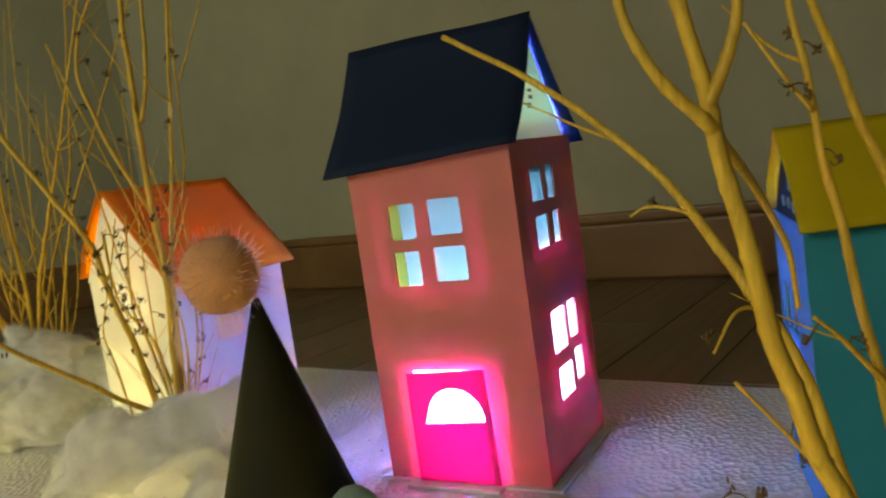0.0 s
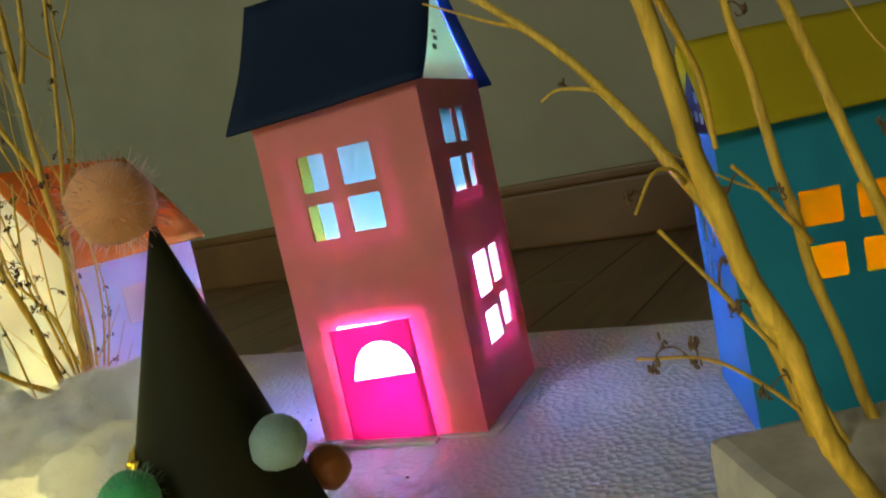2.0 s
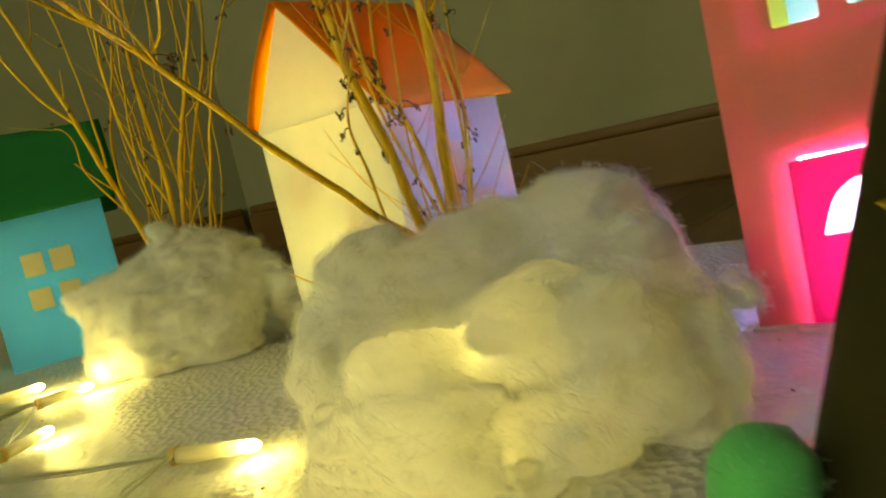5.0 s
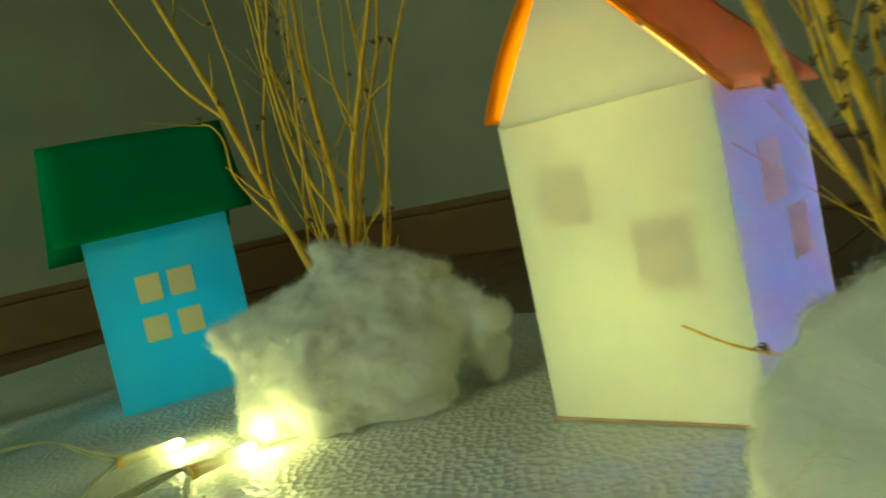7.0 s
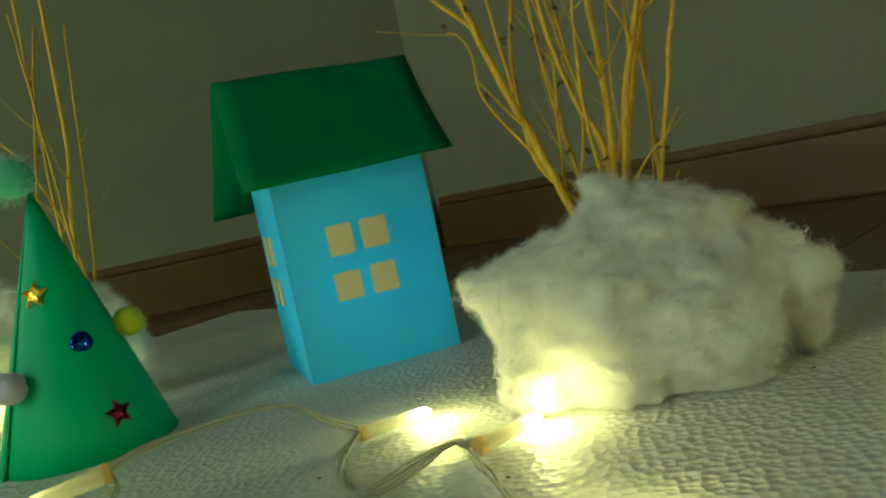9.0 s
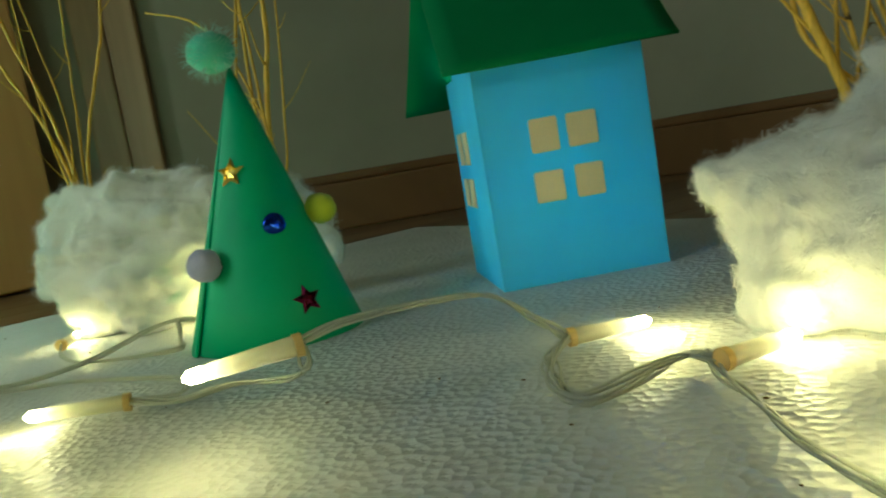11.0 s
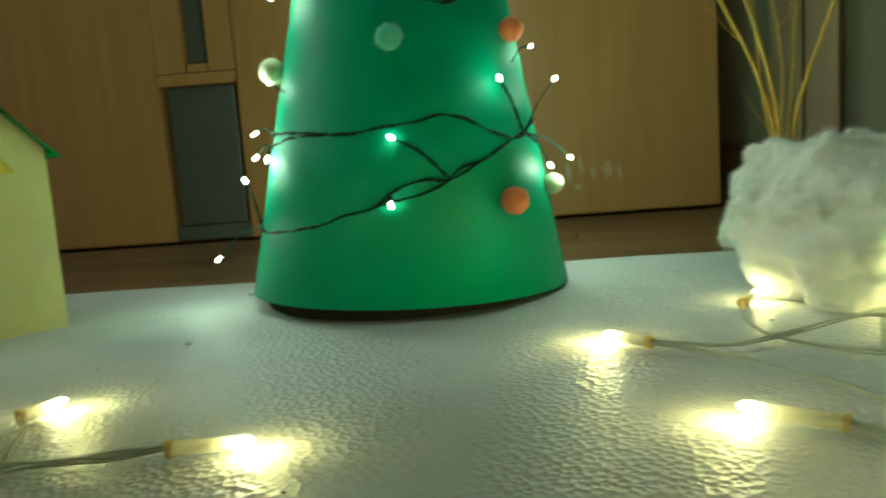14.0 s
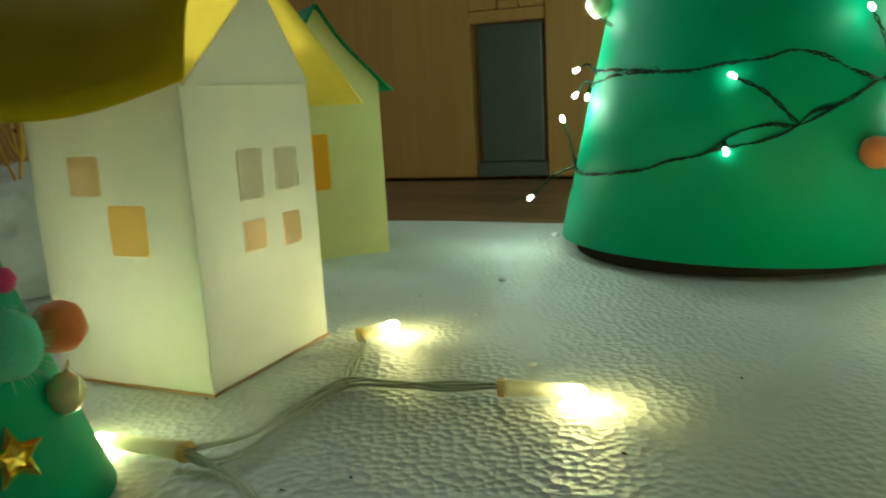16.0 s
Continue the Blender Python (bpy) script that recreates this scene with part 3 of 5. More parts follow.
roof_slab(teal, (-0.0020, 0.0375, 0.1545), (0.095, 0.0375, 0.1535), (-0.002, 0.085, 0.1185), (0.095, 0.085, 0.1185), OLIVE_AND_SHADED_YELLOW, 0.002)
point_light("lamp_or_fill_in_house", TQ_M @ Vector((0.045, 0.040, 0.030)), 0.17, (1.0, 0.72, 0.30), 0.005)

# The white house with the orange roof.
WH_M = frame_at((-0.238, 0.516), (-0.169, 0.468))
white = thing("paper_house", WH_M, "white paper house with orange roof and shaded windows", "paper house", "paper houses")
ww, wd, wh = 0.084, 0.090, 0.117
walls(white, ww, wd, wh, (WHITE, WHITE, WHITE, WHITE), {})
for y in (-0.0013, wd + 0.0002):
    piece("gable", white, [(0.0005, wh - 0.001), (ww - 0.0005, wh - 0.001), (0.036, 0.170)], front_of(y), WHITE, thick=0.0012)
piece("window_pane", white, rect(0.0125, 0.0335, 0.076, 0.0975), front_of(T + 0.0003), SHADE_TAN)
piece("window_pane", white, rect(0.0470, 0.0685, 0.049, 0.074), front_of(T + 0.0003), SHADE_TAN)
piece("window_pane", white, rect(0.030, 0.052, 0.070, 0.092), left_of(ww + 0.0001), FAINT_TAN, thick=0.0004)
piece("window_pane", white, rect(0.050, 0.072, 0.046, 0.066), left_of(ww + 0.0001), FAINT_TAN, thick=0.0004)
roof_slab(white, (0.036, -0.003, 0.1725), (0.036, 0.095, 0.1725), (0.091, -0.003, 0.1105), (0.091, 0.097, 0.1105), ORANGE, 0.001)
roof_slab(white, (0.0355, -0.004, 0.1725), (0.0355, 0.095, 0.1725), (-0.002, -0.005, 0.119), (-0.004, 0.095, 0.117), ORANGE, 0.0035)
# The upper light is added to brighten the gable.
for lz, lw in ((0.042, 0.13), (0.112, 0.11)):
    point_light("lamp_or_fill_in_house", WH_M @ Vector((0.040, 0.040, lz)), lw, (1.0, 0.92, 0.36), 0.016)
# Unseen card that keeps the inner light off the right wall.
part("light_block", cut_sheet([(0.006, 0.001), (wd - 0.006, 0.001), (wd - 0.006, wh - 0.004), (0.006, wh - 0.004)], [], 0.0008, left_of(ww - 0.0060)), CARD, white, "unseen card inside the wall that holds back the light")

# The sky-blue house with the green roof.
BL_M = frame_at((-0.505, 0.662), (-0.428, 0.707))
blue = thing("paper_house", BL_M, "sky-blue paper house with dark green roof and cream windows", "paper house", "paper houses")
bw, bd, bh = 0.089, 0.086, 0.1145
walls(blue, bw, bd, bh, (SKYBLUE, SKYBLUE, SKYBLUE, SKYBLUE), {})
for u0, u1, v0, v1, k in ((0.0250, 0.0396, 0.0667, 0.0838, 0.02), (0.0444, 0.0600, 0.0672, 0.0840, 0.02), (0.0240, 0.0391, 0.0416, 0.0572, 0.0), (0.0453, 0.0600, 0.0414, 0.0580, 0.0)):
    piece("window_pane", blue, rect(u0, u1, v0, v1, k), front_of(-0.0008), CREAM)
for v0, v1 in ((0.066, 0.084), (0.042, 0.058)):
    for u0 in (0.026, 0.045):
        piece("window_pane", blue, rect(u0 + 0.013, u0 + 0.027, v0, v1), left_of(-0.0008), CREAM)
for x in (0.003, bw - 0.004):
    piece("gable", blue, [(0.003, bh), (bd - 0.003, bh), (0.043, 0.170)], left_of(x), SKYBLUE)
roof_slab(blue, (-0.0140, 0.044, 0.1780), (0.1065, 0.044, 0.1780), (-0.0150, -0.009, 0.1105), (0.1055, -0.009, 0.1140), GREEN_DARK, -0.002)
roof_slab(blue, (-0.0140, 0.0445, 0.1780), (0.1065, 0.0445, 0.1780), (-0.0260, 0.100, 0.100), (0.1055, 0.100, 0.1050), GREEN_DARK, -0.002)

# No lamp is known here; this fill brightens the blue paper.
point_light("lamp_or_fill_in_house", BL_M @ Vector((0.044, 0.043, 0.052)), 0.15, (1.0, 1.0, 0.88), 0.020)

# The white house with the yellow roof: x along its gable side.
YH_M = frame_at((-0.725, 0.181), (-0.798, 0.217))
yellow = thing("paper_house", frame_at((-0.725, 0.181), (-0.798, 0.217)), "white paper house with curling yellow roof and taped windows", "paper house", "paper houses")
yw, yd, yh = 0.0814, 0.081, 0.118
walls(yellow, yw, yd, yh, (WHITE, WHITE, WHITE, WHITE), {})
for y in (-0.0013, yd + 0.0002):
    piece("gable", yellow, [(0.0005, yh - 0.001), (yw - 0.0005, yh - 0.001), (0.050, 0.1590)], front_of(y), WHITE, thick=0.0012)
for u0, u1, v0, v1, m in ((0.0272, 0.0428, 0.0716, 0.0920, FAINT_GREY), (0.0518, 0.0690, 0.0730, 0.0908, FAINT_GREY), (0.0272, 0.0418, 0.0508, 0.0632, FAINT_TAN), (0.0541, 0.0668, 0.0486, 0.0630, FAINT_TAN)):
    piece("window_pane", yellow, rect(u0, u1, v0, v1), front_of(-0.0005), m, thick=0.0004)
piece("window_pane", yellow, rect(0.0230, 0.0418, 0.0542, 0.0738), left_of(-0.0005), FAINT_ORANGE, thick=0.0004)
piece("window_pane", yellow, rect(0.0440, 0.0600, 0.0775, 0.0930), left_of(-0.0005), FAINT_TAN, thick=0.0004)
# Left slope's darker mustard puts the shade into one yellow roof.
roof_slab(yellow, (0.051, -0.010, 0.1640), (0.051, 0.095, 0.1640), (-0.004, -0.006, 0.1190), (-0.032, 0.105, 0.1150), OLIVE_AND_SHADED_YELLOW, 0.022, sag=0.010)
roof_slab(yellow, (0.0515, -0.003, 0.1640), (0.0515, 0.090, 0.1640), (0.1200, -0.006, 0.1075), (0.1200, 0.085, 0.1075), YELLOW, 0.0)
point_light("lamp_or_fill_in_house", YH_M @ Vector((0.041, 0.042, 0.045)), 0.11, (1.0, 0.92, 0.66), 0.008)

# The pale yellow house with the green roof, behind it.
Y2_M = frame_at((-0.9725, 0.165), (-1.0, 0.242))
pale = thing("paper_house", Y2_M, "pale yellow paper house with green roof and orange window", "paper house", "paper houses")
walls(pale, 0.082, 0.084, 0.121, (PALE_YELLOW,) * 4, {}, {"front": (0.5, 0.171), "back": (0.5, 0.171)})
piece("window_pane", pale, rect(0.0300, 0.0425, 0.049, 0.0875), front_of(-0.0008), PANE_ORANGE)
piece("window_pane", pale, rect(0.0150, 0.0275, 0.049, 0.0875), front_of(-0.0008), PANE_ORANGE)
roof_slab(pale, (0.041, -0.004, 0.1735), (0.041, 0.088, 0.1735), (0.0905, -0.006, 0.1150), (0.0905, 0.088, 0.1150), GREEN_DARK, -0.003)
roof_slab(pale, (0.0405, -0.004, 0.1735), (0.0405, 0.088, 0.1735), (-0.010, -0.006, 0.1150), (-0.010, 0.088, 0.1150), GREEN_DARK, -0.003)

# ---- paper cones and their trimmings ----


def cone_mesh(r0, r1, h, seam, thick=0.0012, lift=0.0, seg=64):
    """A rolled paper cone, open below, overlapping at the seam."""
    def f(s, t):
        a = seam + s * (2 * math.pi + 0.16)
        r = (r0 + (r1 - r0) * t) + 0.0022 * s * (1 - t)
        return (r * math.cos(a), r * math.sin(a), h * t)
    return sheet_surface(f, seg, 6, thick)


def pompom(parent, at, r, colour, fuzz=0, seed=0, squash=1.0):
    """A felt ball; with fuzz, fine tinsel hairs stand out of it."""
    rnd = random.Random(seed)
    bm = bmesh.new()
    bmesh.ops.create_icosphere(bm, subdivisions=3, radius=r)
    for v in bm.verts:
        v.co *= 1 + 0.10 * noise.noise(v.co * (2.2 / r) + Vector((seed, 0, 0))) + 0.03 * noise.noise(v.co * (9 / r))
        v.co.z *= squash
    body, hair = bm, bmesh.new()
    bm = hair
    for _ in range(fuzz):
        d = Vector((rnd.gauss(0, 1), rnd.gauss(0, 1), rnd.gauss(0, 1))).normalized()
        side = d.orthogonal().normalized() * r * 0.2 * rnd.uniform(-1, 1)
        e = r * rnd.uniform(1.10, 1.42)
        tube(bm, [d * r * 0.9, d * (r + e) / 2 + side * 0.4, d * e + side], [r * 0.008, r * 0.006, r * 0.003], 3)
    for m in (body, hair):
        bmesh.ops.translate(m, verts=m.verts, vec=Vector(at))
    ball = part("pompom", body, POM[colour], parent, colour + " fuzzy pompom" if fuzz else colour + " felt pompom", True)
    if fuzz:
        part("tinsel", hair, POM[colour + "_tinsel"], ball, "fine pale tinsel hairs")
    else:
        hair.free()
    return ball


def on_cone(r0, h, deg, z, out=0.0):
    r = r0 * (1 - z / h)
    a = radians(deg)
    slope = math.atan2(r0, h)
    return Vector(((r + out * math.cos(slope)) * math.cos(a), (r + out * math.cos(slope)) * math.sin(a), z + out * math.sin(slope)))


def foil_star(parent, at, deg, slope, r, material, turn=0.0, label=""):
    """A pressed foil star with a raised centre, lying on the cone."""
    m = Matrix.Translation(at) @ Matrix.Rotation(radians(deg + 90), 4, "Z") @ Matrix.Rotation(math.pi / 2 - slope, 4, "X") @ Matrix.Rotation(radians(turn), 4, "Z")
    bm = bmesh.new()
    c = bm.verts.new((0, 0, 0.0011))
    back = bm.verts.new((0, 0, 0.0002))
    rings = []
    for size, notch, z in ((1.0, 0.46, 0.0007), (0.86, 0.48, 0.0010), (0.62, 0.36, 0.0021), (0.42, 0.26, 0.0008)):
        rings.append([bm.verts.new((r * (size if k % 2 == 0 else notch) * math.sin(k * math.pi / 5), r * (size if k % 2 == 0 else notch) * math.cos(k * math.pi / 5), z)) for k in range(10)])
    for k in range(10):
        for a, b in zip(rings, rings[1:]):
            bm.faces.new((a[k], a[(k + 1) % 10], b[(k + 1) % 10], b[k]))
        bm.faces.new((c, rings[-1][k], rings[-1][(k + 1) % 10]))
        bm.faces.new((back, rings[0][(k + 1) % 10], rings[0][k]))
    bm.transform(m)
    return part("star", bm, material, parent, label)


def bead(parent, at, r, material, name="bead", label="", flat=None):
    bm = bmesh.new()
    bmesh.ops.create_uvsphere(bm, u_segments=20, v_segments=12, radius=r)
    if flat is not None:
        deg, k = flat
        bm.transform(Matrix.Rotation(radians(deg), 4, "Z") @ Matrix.Diagonal((k, 1, 1, 1)))
    bmesh.ops.translate(bm, verts=bm.verts, vec=Vector(at))
    return part(name, bm, material, parent, label, True)


def pearl(parent, at, deg, lean):
    """An egg-shaped pearly bead with a small nub and a loop at its ends, lying on the cone."""
    bm = bmesh.new()
    bmesh.ops.create_uvsphere(bm, u_segments=20, v_segments=14, radius=0.0053)
    bm.transform(Matrix.Diagonal((1, 1, 1.12, 1)))
    tube(bm, [(0, 0, 0.0052), (0, 0, 0.0064), (0, 0, 0.0070)], [0.0014, 0.0008, 0.0006], 8)
    tube(bm, [(0, 0, -0.0052), (0, 0, -0.0062)], [0.0014, 0.0007], 8)
    tube(bm, spline([(0, 0, 0.0066), (0.0007, 0, 0.0078), (0, 0, 0.0090), (-0.0007, 0, 0.0078), (0, 0, 0.0066)], 4), 0.0003, 5)
    bm.transform(Matrix.Translation(at) @ Matrix.Rotation(radians(deg + 90), 4, "Z") @ Matrix.Rotation(radians(lean), 4, "Y"))
    return part("bead", bm, PEARL, parent, "pearly cream bead with a small loop", True)


# Dark cone in the foreground.
R1, H1 = 0.039, 0.128
dark = thing("paper_tree", pose(-0.0555, 0.236, 0), "black-green paper cone tree with pompoms, beads and gold star", "paper tree", "paper trees")
part("cone", cone_mesh(R1, 0.0004, H1, 2.2), BLACK_PAPER, dark, smooth=True)
pompom(dark, (-0.0085, -0.001, H1 + 0.0085), 0.0115, "peach", 420, 1)
s1 = math.atan2(R1, H1)
pompom(dark, on_cone(R1, H1, -124, 0.060, 0.0080), 0.0078, "green", 260, 2)
pompom(dark, on_cone(R1, H1, 174, 0.025, 0.0085), 0.0085, "green", 160, 3, 1.1)
pompom(dark, on_cone(R1, H1, -36, 0.064, 0.0078), 0.0075, "grey", 0, 4)
pompom(dark, on_cone(R1, H1, 26, 0.043, 0.0070), 0.0068, "brown", 0, 5)
pearl(dark, on_cone(R1, H1, -143, 0.0225, 0.0038), -143, -32)
pearl(dark, on_cone(R1, H1, -11, 0.020, 0.0034), -11, 20)
foil_star(dark, on_cone(R1, H1, -70, 0.0190, 0.0007), -70, s1, 0.0088, GOLD, 4, "gold foil star")
foil_star(dark, on_cone(R1, H1, -152, 0.066, 0.0007), -152, s1, 0.0062, GOLD, 10, "gold foil star")

# Green cone.
R2, H2 = 0.0405, 0.131
green = thing("paper_tree", pose(-0.605, 0.607, 0), "green paper cone tree with pompoms and foil stars", "paper tree", "paper trees")
part("cone", cone_mesh(R2, 0.0004, H2, 4.02), GREEN, green, smooth=True)
s2 = math.atan2(R2, H2)
pompom(green, (-0.006, -0.004, H2 + 0.0085), 0.0115, "mint", 600, 11, 0.85)
pompom(green, on_cone(R2, H2, -105, 0.0400, 0.0075), 0.0078, "lilac", 0, 12)
pompom(green, on_cone(R2, H2, 28, 0.0560, 0.0075), 0.0078, "lime", 0, 13)
pompom(green, on_cone(R2, H2, 158, 0.072, 0.006), 0.0070, "coral", 0, 14)
foil_star(green, on_cone(R2, H2, -84, 0.0815, 0.0007), -84, s2, 0.0075, GOLD, 0, "gold foil star")
foil_star(green, on_cone(R2, H2, -29, 0.0190, 0.0007), -29, s2, 0.0075, RED_FOIL, 6, "dark red foil star")
bead(green, on_cone(R2, H2, -38, 0.0550, 0.0010), 0.0055, BLUE_FOIL, "sequin", "round blue sequin", (-38, 0.4))

# Small green cone beside the white house with the yellow roof.
R3, H3 = 0.037, 0.120
small = thing("paper_tree", pose(-0.649, 0.131, 0), "green paper cone tree with orange and mint pompoms and gold star", "paper tree", "paper trees")
part("cone", cone_mesh(R3, 0.0004, H3, 0.35), GREEN, small, smooth=True)
s3 = math.atan2(R3, H3)
pompom(small, on_cone(R3, H3, 106, 0.048, 0.0070), 0.0075, "coral", 0, 21)
pompom(small, on_cone(R3, H3, 56, 0.050, 0.0085), 0.0095, "mint", 240, 22)
pompom(small, on_cone(R3, H3, 92, 0.0655, 0.001), 0.0038, "pink", 0, 23)
pearl(small, on_cone(R3, H3, 90, 0.032, 0.0038), 90, 25)
foil_star(small, on_cone(R3, H3, 52, 0.023, 0.0007), 52, s3, 0.0085, GOLD, 0, "gold foil star")

# Big green cone with the wired fairy lights; its near edge is lifted off the foam.
R4, H4 = 0.1135, 0.60
TREE_M = pose(-0.957, 0.478, 0.0045) @ Matrix.Rotation(radians(2.6), 4, Vector((-0.94, -0.342, 0)))
big = thing("paper_tree", TREE_M, "large green paper cone tree wound with fairy lights and pompoms", "paper tree", "paper trees")
part("cone", cone_mesh(R4, 0.001, H4, 2.6, 0.0014), GREEN, big, smooth=True)
for deg, z, r, c, fz in ((18, 0.0602, 0.0090, "coral", 0), (-25, 0.1637, 0.0082, "mint", 160), (-99, 0.1539, 0.0090, "pale", 160), (53, 0.0686, 0.0075, "pale", 160), (36, 0.1727, 0.0085, "coral", 0)):
    pompom(big, on_cone(R4, H4, deg, z, r * 0.9), r, c, fz, int(z * 1e4))


# Added ring: its near-black colour stands for the shade in the gap.
part("base", cone_mesh(R4 - 0.011, R4 - 0.013, 0.014, 0.4, 0.002), GAP_SHADE, big, "added dark ring that stands in for the shade under the cone", True).location.z = -0.0105


def around(stops, out=0.002, n=10):
    """A wire round the big cone through (degrees, height) stops."""
    return [on_cone(R4, H4, p.x * 100, p.y, out + 0.0010 * math.sin(p.x * 40)) for p in spline([(a / 100, z, 0) for a, z in stops], n)]


def twisted(bm, pts, r=0.0006, gap=0.0007, turns=0.9):
    """Two thin wires twisted round one another."""
    for ph in (0, math.pi):
        out = []
        for i, p in enumerate(pts):
            a = ph + i * turns
            out.append(p + Vector((math.cos(a), math.sin(a), math.sin(a + 1))) * gap)
        tube(bm, out, r, 4)


WIRES = [
    [(-150, 0.130), (-125, 0.120), (-100, 0.111), (-89, 0.1108), (-67, 0.1096), (-51, 0.1073), (-40, 0.1069), (-29, 0.1098), (-15, 0.1125), (-7, 0.1163), (3, 0.1138), (15, 0.1055), (28, 0.1007), (37, 0.1045), (60, 0.118), (100, 0.130)],
    [(-51, 0.1073), (-67, 0.1074), (-85, 0.1042), (-104, 0.100), (-125, 0.097), (-150, 0.094)],
    [(-150, 0.062), (-120, 0.054), (-99, 0.0476), (-81, 0.0446), (-55, 0.0497), (-42, 0.0567), (-32, 0.0610), (-24, 0.0714), (-14, 0.0766), (-5, 0.0760), (5, 0.0842), (17, 0.0943), (28, 0.1007), (37, 0.104), (70, 0.095), (110, 0.085)],
    [(-32, 0.0615), (-26, 0.0640), (-17, 0.0672), (-10, 0.0715), (-5, 0.0760)],
    [(-5, 0.0765), (0, 0.0835), (6, 0.0860), (12, 0.0885), (20, 0.0965), (28, 0.1010)],
    [(90, 0.23), (130, 0.245), (180, 0.255), (230, 0.262), (270, 0.270), (320, 0.276), (370, 0.283), (420, 0.290), (470, 0.300)],
    [(110, 0.30), (160, 0.315), (215, 0.33), (270, 0.345), (330, 0.36), (390, 0.375), (450, 0.39), (500, 0.41)],
    [(110, 0.085), (140, 0.10), (175, 0.12), (210, 0.14)],
    [(-150, 0.218), (-120, 0.211), (-99, 0.2088), (-63, 0.2024), (-40, 0.2003), (-27, 0.1955), (-15, 0.1905), (1, 0.1868), (10, 0.1918), (25, 0.1947), (45, 0.205), (90, 0.23)],
    [(1, 0.1868), (2, 0.2080), (4, 0.225)],
    [(1, 0.1868), (10, 0.1985), (20, 0.2107), (30, 0.225)],
]
string = thing("fairy_light_string", TREE_M, "green wired fairy lights with tiny white bulbs round the cone", "fairy lights")
for stops in WIRES:
    bm = bmesh.new()
    twisted(bm, around(stops, n=14))
    part("wire", bm, WIRE_GREEN, string)


def fairy(root, tip, watts=0.011, sag=0.004):
    """A side shoot of wire with a small bulb at its tip."""
    root, tip = Vector(root), Vector(tip)
    bm = bmesh.new()
    mid = (root + tip) / 2 + Vector((0, 0, sag))
    twisted(bm, spline([root, mid, tip], 7), 0.0005, 0.0006)
    w = part("wire", bm, WIRE_GREEN, string)
    d = (tip - mid).normalized()
    bm = bmesh.new()
    tube(bm, [tip, tip + d * 0.0022, tip + d * 0.0040, tip + d * 0.0048], [0.0010, 0.0015, 0.0013, 0.0004], 8)
    b = part("bulb", bm, FAIRY_GLOW, string, "tiny glowing bulb", True)
    point_light("fairy_bulb_light", TREE_M @ (tip + d * 0.004 + Vector((tip.x, tip.y, 0)).normalized() * 0.011), watts, (0.80, 1.0, 0.92), 0.002)


for a0, z0, a1, z1, out in ((-5, 0.0765, -24, 0.1016, 0.006), (-27, 0.0635, -26, 0.0639, 0.005), (-51, 0.1073, -97, 0.1452, 0.008), (-96, 0.111, -99, 0.1112, 0.013), (-95, 0.103, -99, 0.0958, 0.011), (-96, 0.103, -97, 0.0960, 0.004),
                            (-99, 0.048, -98, 0.0751, 0.016), (-99, 0.0476, -97, 0.0231, 0.027), (36, 0.104, 21, 0.1367, 0.008), (37, 0.1045, 59, 0.1383, 0.022), (37, 0.1045, 50, 0.0830, 0.008),
                            (38, 0.1045, 58, 0.0851, 0.021), (38, 0.152, 58, 0.1648, 0.010), (-97, 0.2085, -98, 0.2091, 0.019), (-97, 0.2085, -98, 0.2044, 0.013)):
    fairy(on_cone(R4, H4, a0, z0, 0.002), on_cone(R4, H4, a1, z1, out), 0.0004 if -60 < a1 < 15 else 0.008 if a1 == 21 else 0.026)
# Unseen turns round the back and further up, added to light the wardrobe.
for a0, z0, a1, z1, out in ((105, 0.092, 112, 0.115, 0.020), (125, 0.096, 132, 0.080, 0.022), (150, 0.107, 146, 0.135, 0.020), (120, 0.241, 116, 0.220, 0.020), (140, 0.248, 138, 0.270, 0.022), (60, 0.2925, 66, 0.310, 0.020),
                            (100, 0.299, 104, 0.280, 0.020), (-10, 0.283, -14, 0.300, 0.020), (-60, 0.273, -66, 0.290, 0.020), (130, 0.306, 128, 0.33, 0.020), (30, 0.375, 34, 0.39, 0.020), (85, 0.389, 82, 0.41, 0.020), (-30, 0.36, -34, 0.345, 0.020)):
    fairy(on_cone(R4, H4, a0, z0, 0.002), on_cone(R4, H4, a1, z1, out), 0.14 if 95 < a1 < 120 else 0.022 if a1 > 120 else 0.030)

# ---- the light string on the foam ----
cable = thing("light_string", pose(0, 0, 0), "clear-cabled string of warm white bulbs lying on the foam", "light string")


def bulb(tip, tail, watts=1.0):
    """A clear plastic sleeve with a bulb at its end, lying on the foam."""
    tip, tail = Vector(tip), Vector(tail)
    d = (tip - tail).normalized()
    n = (tip - tail).length
    bm = bmesh.new()
    tube(bm, [tail, tail + d * 0.002, tail + d * n * 0.35, tail + d * n * 0.72, tip - d * 0.003], [0.0027, 0.0030, 0.0028, 0.0025, 0.0022], 12)
    h = part("sleeve", bm, HOLDER, cable, "milky plastic sleeve", True)
    bm = bmesh.new()
    tube(bm, [tip - d * 0.0035, tip - d * 0.001, tip + d * 0.002, tip + d * 0.0038], [0.0017, 0.0022, 0.0020, 0.0006], 12)
    part("bulb", bm, LED_GLOW, cable, "glowing warm white bulb", True)
    bm = bmesh.new()
    tube(bm, [tail - d * 0.0012, tail + d * 0.0012], [0.0034, 0.0034], 12)
    part("collar", bm, COLLAR, cable, "amber plastic collar")
    point_light("bulb_light", tip + d * 0.0075 + Vector((0, 0, 0.0045)), LED_WATTS * watts, LED_COLOUR, 0.0035)


